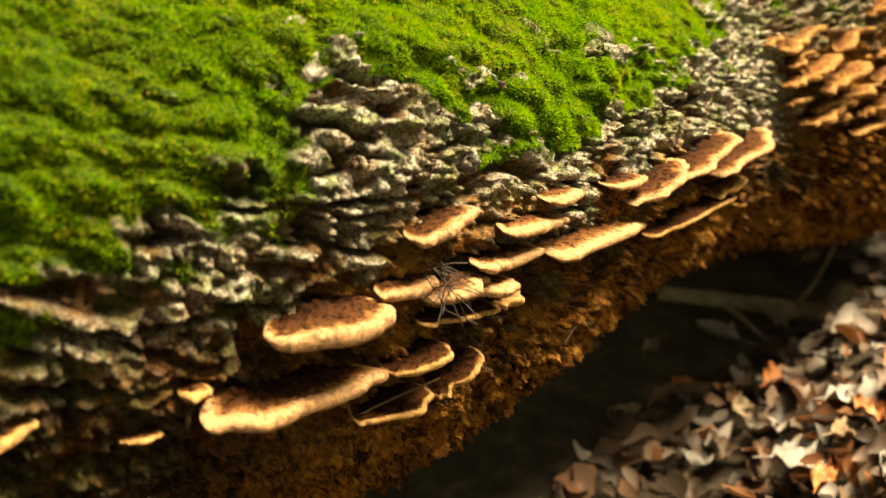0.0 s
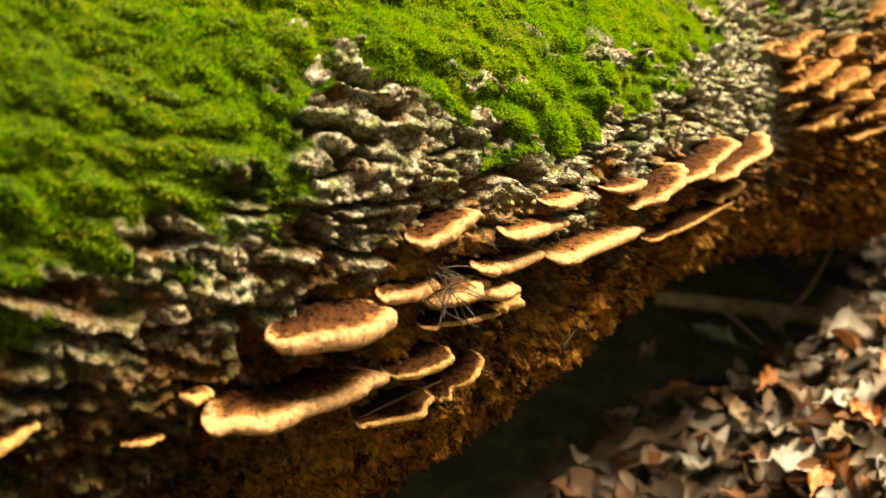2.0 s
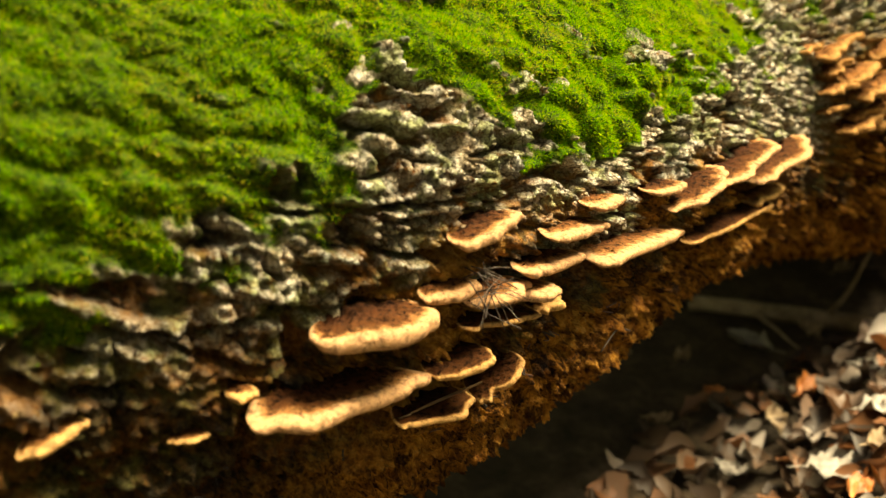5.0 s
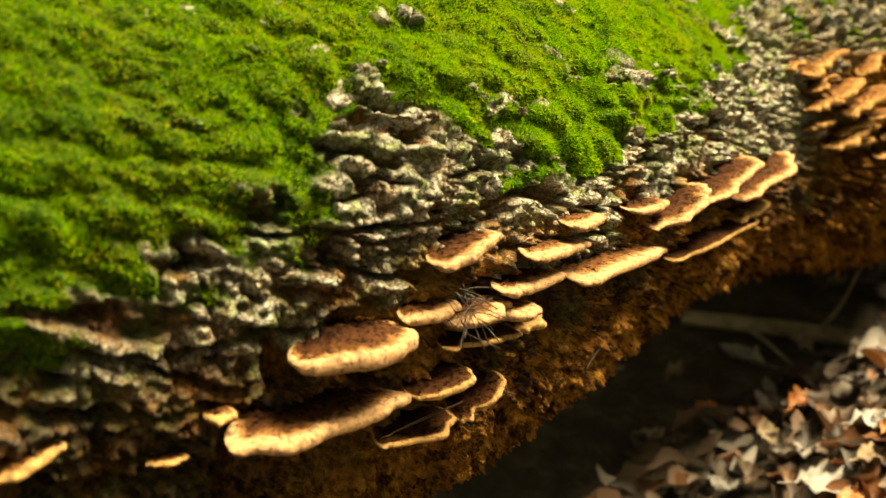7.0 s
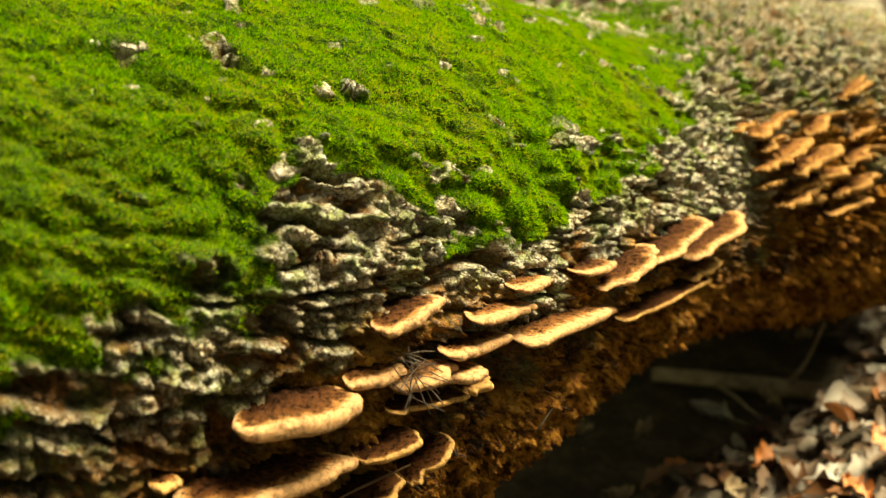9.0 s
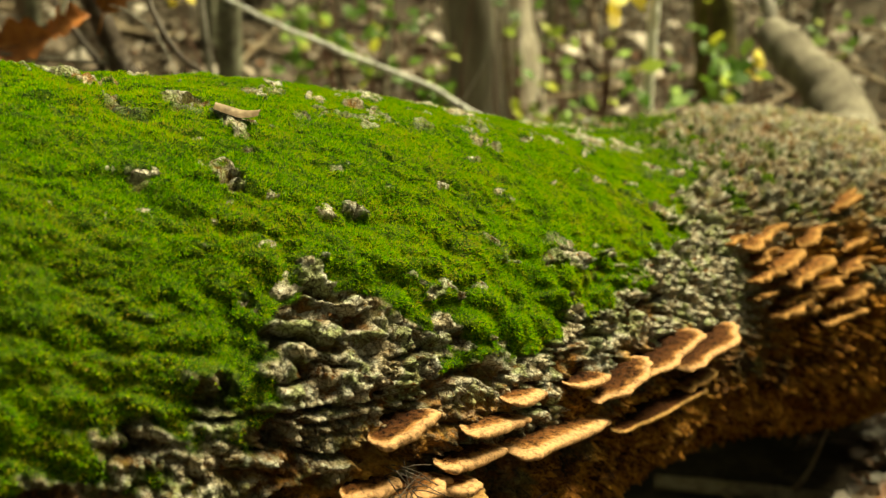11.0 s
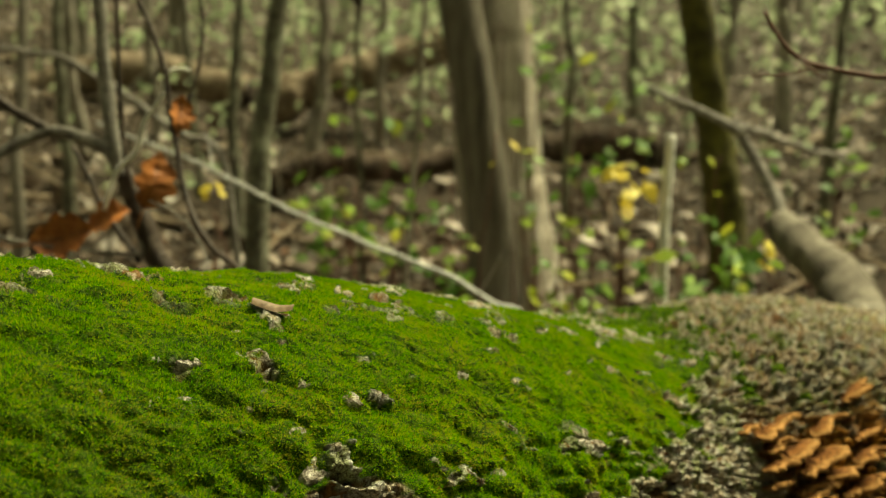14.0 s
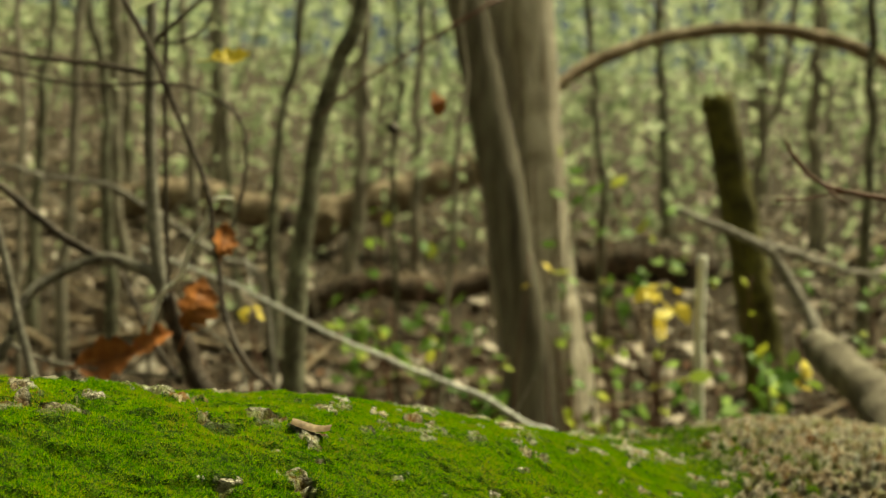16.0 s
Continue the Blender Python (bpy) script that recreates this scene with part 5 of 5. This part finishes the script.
lobed_leaf((-0.569, 1.700, 0.686), 0.105, (1, 0.1, 0.22), (0, -1.0, 0.3), 3, M_RUSSET, "curled russet oak leaf resting behind the mossy log")
lobed_leaf((-0.494, 1.700, 0.715), 0.075, (1, 0.2, 0.35), (0.1, -0.7, 0.6), 4, M_RUSSET, "curled russet oak leaf caught on the sapling")
lobed_leaf((-0.415, 1.680, 0.779), 0.095, (0.35, 0.1, 1), (0.5, -0.8, 0.1), 6, M_RUSSET, "shrivelled brown leaf caught on the sapling")
lobed_leaf((-0.364, 1.660, 0.888), 0.06, (0.2, 0.1, 1), (0.6, -0.7, 0.1), 7, M_RUSSET, "shrivelled brown leaf caught on the vine")
lobed_leaf((-0.360, 1.700, 1.196), 0.066, (1, 0.1, 0.2), (0.1, -0.6, 0.7), 8, M_YELLOW, "narrow yellow leaf hanging on a thin tendril", "yellow_leaf")
hang = twig("thin drooping twig with two withered leaves", [(-0.315, 2.500, 1.198), (-0.203, 2.500, 1.290), (-0.090, 2.500, 1.360), (0.023, 2.500, 1.431), (0.170, 2.600, 1.534), (0.426, 3.500, 1.821), (0.511, 4.200, 2.058)], 0.003, 0.006, M_REDTWIG, 57, "twig", "twig", 0.004, 30)
part("hanging_leaf", mesh_of("hanging_leaf", *leaf_batch(np.array([(-0.013, 2.500, 1.234), (-0.023, 2.510, 1.248)]), np.array([[0.3, -1, 0.2], [0.9, -0.5, 0.3]]), np.array([0.06, 0.05]), np.array([0.8, 0.7]), rng), M_RUSSET, False), hang, "withered brown leaf")
part("hanging_leaf", tube("hanging_leaf", [(-0.135, 2.500, 1.184), (-0.127, 2.500, 1.176), (-0.113, 2.500, 1.167)], 0.012, 0.014, M_DARKTWIG, 9, 8, 0.2), hang, "shrivelled dark leaf")
part("stalk", tube("stalk", [(-0.118, 2.500, 1.336), (-0.123, 2.500, 1.255), (-0.127, 2.500, 1.176)], 0.0012, 0.0012, M_REDTWIG, 5, 8), hang)
part("stalk", tube("stalk", [(-0.006, 2.500, 1.410), (-0.008, 2.500, 1.325), (-0.013, 2.500, 1.241)], 0.0012, 0.0012, M_REDTWIG, 5, 8), hang)


def shrub(label, base, top, spread, leaves, size, mat, seed, stems=4, name="shrub"):
    """A loose spray: thin stems from one foot and single leaves along them."""
    g = np.random.default_rng(seed)
    ob = thing(name, label, "shrub", "undergrowth")
    base, top = np.array(foot(base)), np.array(top)
    pts = []
    for i in range(stems):
        tip = top + g.normal(0, 1, 3) * np.array([spread, spread * 0.6, spread * 0.6])
        mid = (base + tip) / 2 + g.normal(0, 0.04, 3)
        part("stem", tube("stem", [tuple(base + g.normal(0, 0.01, 3)), tuple(mid), tuple(tip)], 0.006, 0.002, M_REDTWIG, 5, 12, 0.1, 0.01, 0, seed + i), ob)
        c = curve_points([tuple(base), tuple(mid), tuple(tip)], 40)
        k = g.integers(16 if mat is M_GREEN else 34, 40, max(1, leaves // stems))
        pts.append(c[k] + g.normal(0, spread * 0.22, (len(k), 3)))
    pts = np.concatenate(pts)
    nv = np.stack([g.normal(0, 0.5, len(pts)), g.normal(-0.5, 0.4, len(pts)), np.full(len(pts), 0.7)], -1)
    v, f = leaf_batch(pts, nv, size * (0.7 + 0.6 * g.random(len(pts))), np.full(len(pts), 0.62), g, 0.12)
    part("foliage", mesh_of("foliage", v, f, mat, False), ob)
    return ob


shrub("sprig of bright yellow autumn leaves", (0.669, 3.000, 0.435), (0.661, 3.000, 0.723), 0.06, 14, 0.064, M_YELLOW, 61)
shrub("thin green shrub with small leaves", (0.674, 3.100, 0.386), (0.639, 3.100, 0.595), 0.07, 19, 0.049, M_GREEN, 62)
shrub("leafy green undergrowth turning yellow", (0.137, 3.200, 0.334), (0.128, 3.200, 0.604), 0.09, 36, 0.054, M_GREEN, 63, 6)
shrub("leafy green undergrowth turning yellow", (-0.027, 3.400, 0.300), (-0.056, 3.400, 0.664), 0.10, 30, 0.059, M_GREEN, 64, 6)
shrub("thin green shrub with small leaves", (-0.105, 3.800, 0.276), (-0.105, 3.800, 0.961), 0.12, 27, 0.065, M_GREEN, 65, 5)
shrub("low yellow-green leafy plant on the forest floor", (0.906, 3.000, 0.334), (0.914, 3.000, 0.469), 0.14, 130, 0.062, M_GREEN, 66, 8)
shrub("low yellow-green leafy plant on the forest floor", (0.552, 3.200, 0.298), (0.543, 3.200, 0.424), 0.12, 27, 0.054, M_GREEN, 67, 6)
shrub("thin green shrub with small leaves", (1.031, 5.000, 0.284), (1.003, 5.000, 1.157), 0.16, 30, 0.097, M_GREEN, 68, 5)
shrub("thin green shrub with small leaves", (1.493, 3.600, 0.348), (1.513, 3.600, 0.733), 0.14, 41, 0.059, M_GREEN, 69, 6)
shrub("thin green shrub with small leaves", (0.643, 3.500, 0.362), (0.574, 3.500, 0.875), 0.08, 12, 0.054, M_GREEN, 70, 4)
shrub("sparse sprig of green leaves", (0.509, 4.000, 0.289), (0.509, 4.000, 0.650), 0.12, 18, 0.054, M_GREEN, 71, 4)
shrub("sparse sprig with a few orange leaves", (0.326, 3.200, 0.406), (0.308, 3.200, 0.848), 0.03, 3, 0.050, M_YELLOW, 72, 2)
shrub("sprig of bright yellow autumn leaves", (1.072, 2.900, 0.450), (1.036, 2.900, 0.581), 0.02, 6, 0.056, M_YELLOW, 73, 2)
shrub("sparse sprig with a few orange leaves", (-0.495, 2.800, 0.433), (-0.527, 2.800, 0.696), 0.02, 5, 0.050, M_YELLOW, 74, 2)
shrub("leafy green undergrowth turning yellow", (-0.321, 4.600, 0.098), (-0.295, 4.600, 0.616), 0.2, 45, 0.076, M_GREEN, 75, 6)
shrub("thin green shrub with small leaves", (1.026, 3.600, 0.348), (0.986, 3.600, 0.794), 0.08, 14, 0.054, M_GREEN, 76, 4)
shrub("thin green shrub with small leaves", (0.557, 4.100, 0.275), (0.564, 4.100, 1.268), 0.05, 10, 0.076, M_GREEN, 77, 3)

# slim trees standing between
for k, (x0, x1, y, r) in enumerate((((-1.530, 4.000, 0.515)[0], (-1.451, 4.000, 1.867)[0], 4.0, 0.030), ((-1.578, 4.600, 0.461)[0], (-1.604, 4.600, 2.016)[0], 4.6, 0.034), ((-1.549, 3.600, 0.551)[0], (-1.559, 3.600, 1.767)[0], 3.6, 0.016), ((-2.121, 5.200, 0.407)[0], (-2.077, 5.200, 2.165)[0], 5.2, 0.035), ((-2.047, 6.500, 0.291)[0], (-2.120, 6.500, 2.488)[0], 6.5, 0.05), ((-0.856, 5.000, 0.425)[0], (-0.673, 5.000, 2.115)[0], 5.0, 0.035), ((-0.647, 7.000, 0.246)[0], (-0.568, 7.000, 2.612)[0], 7.0, 0.06), ((-0.222, 4.200, 0.497)[0], (-0.222, 4.200, 1.916)[0], 4.2, 0.014), ((-0.221, 8.000, 0.156)[0], (-0.176, 8.000, 2.860)[0], 8.0, 0.05), ((0.877, 5.600, 0.371)[0], (0.839, 5.600, 2.264)[0], 5.6, 0.03), ((2.956, 8.000, 0.156)[0], (2.965, 8.000, 2.860)[0], 8.0, 0.075), ((1.692, 4.000, 0.289)[0], (1.760, 4.000, 1.867)[0], 4.0, 0.030), ((2.768, 9.000, 0.067)[0], (3.123, 9.000, 3.109)[0], 9.0, 0.05), ((2.008, 9.000, 0.067)[0], (1.957, 9.000, 3.109)[0], 9.0, 0.07), ((-1.809, 7.400, 0.210)[0], (-1.892, 7.400, 2.711)[0], 7.4, 0.045), ((-1.230, 6.000, 0.336)[0], (-1.315, 6.000, 2.364)[0], 6.0, 0.024), ((0.032, 3.600, 0.449)[0], (0.032, 3.600, 1.159)[0], 3.6, 0.013))):
    b = foot((x0, y, 0))
    tree("slim grey-brown forest tree on the slope", [b, (x0 * 0.5 + x1 * 0.5 + 0.03 * math.sin(k), y, b[2] + 1.0), (x1, y + 0.05, b[2] + 2.0), (x1 + (x1 - x0) * 0.4, y + 0.1, b[2] + 4.2), (x1 + (x1 - x0), y + 0.2, b[2] + 7.0)], r * 0.8, r * 0.4, (M_FARTRUNK, M_LICHENTRUNK)[k % 2], 10, 40, 0.12, 0.06, r * 0.3, 80 + k, limbs=2 if r > 0.02 else 0, crown=160 if r > 0.02 else 0)


def far_woods(count, g):
    vs, fs, o = [], [], 0
    for i in range(count):
        r, an = 9 + 40 * g.random() ** 1.2, g.random() * 2 * math.pi
        x, y = r * math.cos(an), 0.5 + r * math.sin(an)
        z = float(ground_z(np.array(x), np.array(y)))
        h, rr = g.uniform(7, 13), g.uniform(0.03, 0.12)
        lx, ly = g.normal(0, 0.5, 2)
        hh = np.linspace(-0.2, h, 7)
        ag = np.linspace(0, 2 * math.pi, 7)[:-1]
        cx, cy = x + lx * np.clip(hh / h, 0, 1) ** 1.5, y + ly * np.clip(hh / h, 0, 1) ** 1.5
        rad_ = rr * (1 - 0.6 * np.clip(hh / h, 0, 1))
        v = np.stack([cx[:, None] + rad_[:, None] * np.cos(ag), cy[:, None] + rad_[:, None] * np.sin(ag), (z + hh)[:, None] + 0 * ag], -1).reshape(-1, 3)
        vs.append(v)
        fs.append(grid_faces(7, 6, True) + o)
        o += len(v)
    return np.concatenate(vs), np.concatenate(fs)


tagged(part("far_trees", mesh_of("far_trees", *far_woods(320, rng), M_FARTRUNK)), "distant grey tree trunks of the surrounding wood", "woods", kind="stuff")


def far_foliage(name, count, rmin, rmax, zlo, zhi, size, g, label):
    m = count // 14
    r, an = rmin + (rmax - rmin) * g.random(m), g.random(m) * 2 * math.pi
    x, y = r * np.cos(an), 0.5 + r * np.sin(an)
    z = ground_z(x, y) + zlo + (zhi - zlo) * g.random(m)
    c = np.repeat(np.stack([x, y, z], -1), 14, 0) + g.normal(0, 1, (m * 14, 3)) * np.repeat(0.25 + 0.025 * r, 14)[:, None]
    gz = ground_z(c[:, 0], c[:, 1])
    c[:, 2] = np.maximum(c[:, 2], gz + 0.08)
    v, f = leaf_batch(c, g.normal(0, 1, c.shape) + np.array([0, 0, 0.6]), size * (0.6 + 0.8 * g.random(len(c))) * (0.5 + np.repeat(r, 14) / 20), np.full(len(c), 0.65), g)
    tagged(part(name, mesh_of(name, v, f, M_HAZEGREEN, False)), label, "foliage", kind="stuff")


# pale leaves all round carry the painted haze of the distance
far_foliage("woodland_foliage", 105000, 7, 42, 0.2, 9.0, 0.15, rng, "thin yellow-green foliage of the surrounding wood, paled for haze")
far_foliage("understorey_foliage", 24000, 5.2, 18, 0.1, 2.6, 0.085, rng, "low yellow-green understorey leaves on the slope, paled for haze")


def brush(count, g):
    """Bare thin stems of the thicket, leaning every way."""
    vs, fs, o = [], [], 0
    for i in range(count):
        r, an = 4.2 + 9 * g.random(), g.random() * 2 * math.pi
        x, y = r * math.cos(an), 0.5 + r * math.sin(an)
        p = np.array([x, y, float(ground_z(np.array(x), np.array(y))) - 0.05])
        h = g.uniform(0.8, 4.5)
        lean = g.normal(0, 0.32, 2)
        c = np.stack([p[0] + lean[0] * h * np.linspace(0, 1, 9) ** 1.4, p[1] + lean[1] * h * np.linspace(0, 1, 9) ** 1.4, p[2] + h * np.linspace(0, 1, 9)], -1)
        c[1:] += np.cumsum(g.normal(0, 0.022, (8, 3)), 0) * np.array([1, 1, 0.3])
        rr = g.uniform(0.004, 0.013) * np.linspace(1, 0.35, 9)
        ag = np.linspace(0, 2 * math.pi, 6)[:-1]
        v = c[:, None] + rr[:, None, None] * np.stack([np.cos(ag), np.sin(ag), 0 * ag], -1)[None]
        vs.append(v.reshape(-1, 3))
        fs.append(grid_faces(9, 5, True) + o)
        o += 45
    return np.concatenate(vs), np.concatenate(fs)


tagged(part("thicket", mesh_of("thicket", *brush(430, rng), M_TRUNK)), "thicket of thin bare stems on the slope", "thicket", kind="stuff")


def deadfall(count, g):
    """Fallen sticks lying on the slope."""
    vs, fs, o = [], [], 0
    for i in range(count):
        r, an = 3.3 + 10 * g.random(), g.random() * 2 * math.pi
        x, y = r * math.cos(an), 0.5 + r * math.sin(an)
        d, ln = g.random() * 2 * math.pi, g.uniform(0.5, 2.6)
        t = np.linspace(-0.5, 0.5, 9)
        px, py = x + math.cos(d) * ln * t + np.cumsum(g.normal(0, 0.025, 9)), y + math.sin(d) * ln * t + np.cumsum(g.normal(0, 0.025, 9))
        pz = ground_z(px, py) + 0.03 + g.uniform(0, 0.35) * (t + 0.5) * (g.random() < 0.4)
        rr = g.uniform(0.008, 0.035) * np.linspace(1, 0.4, 9)
        ag = np.linspace(0, 2 * math.pi, 7)[:-1]
        s = np.array([-math.sin(d), math.cos(d), 0.0])
        v = np.stack([px, py, pz], -1)[:, None] + rr[:, None, None] * (np.cos(ag)[:, None] * s + np.sin(ag)[:, None] * np.array([0, 0, 1.0]))[None]
        vs.append(v.reshape(-1, 3))
        fs.append(grid_faces(9, 6, True) + o)
        o += 54
    return np.concatenate(vs), np.concatenate(fs)


tagged(part("deadfall", mesh_of("deadfall", *deadfall(420, rng), M_DEADLOG)), "fallen sticks and branches strewn over the slope", "branches", kind="stuff")
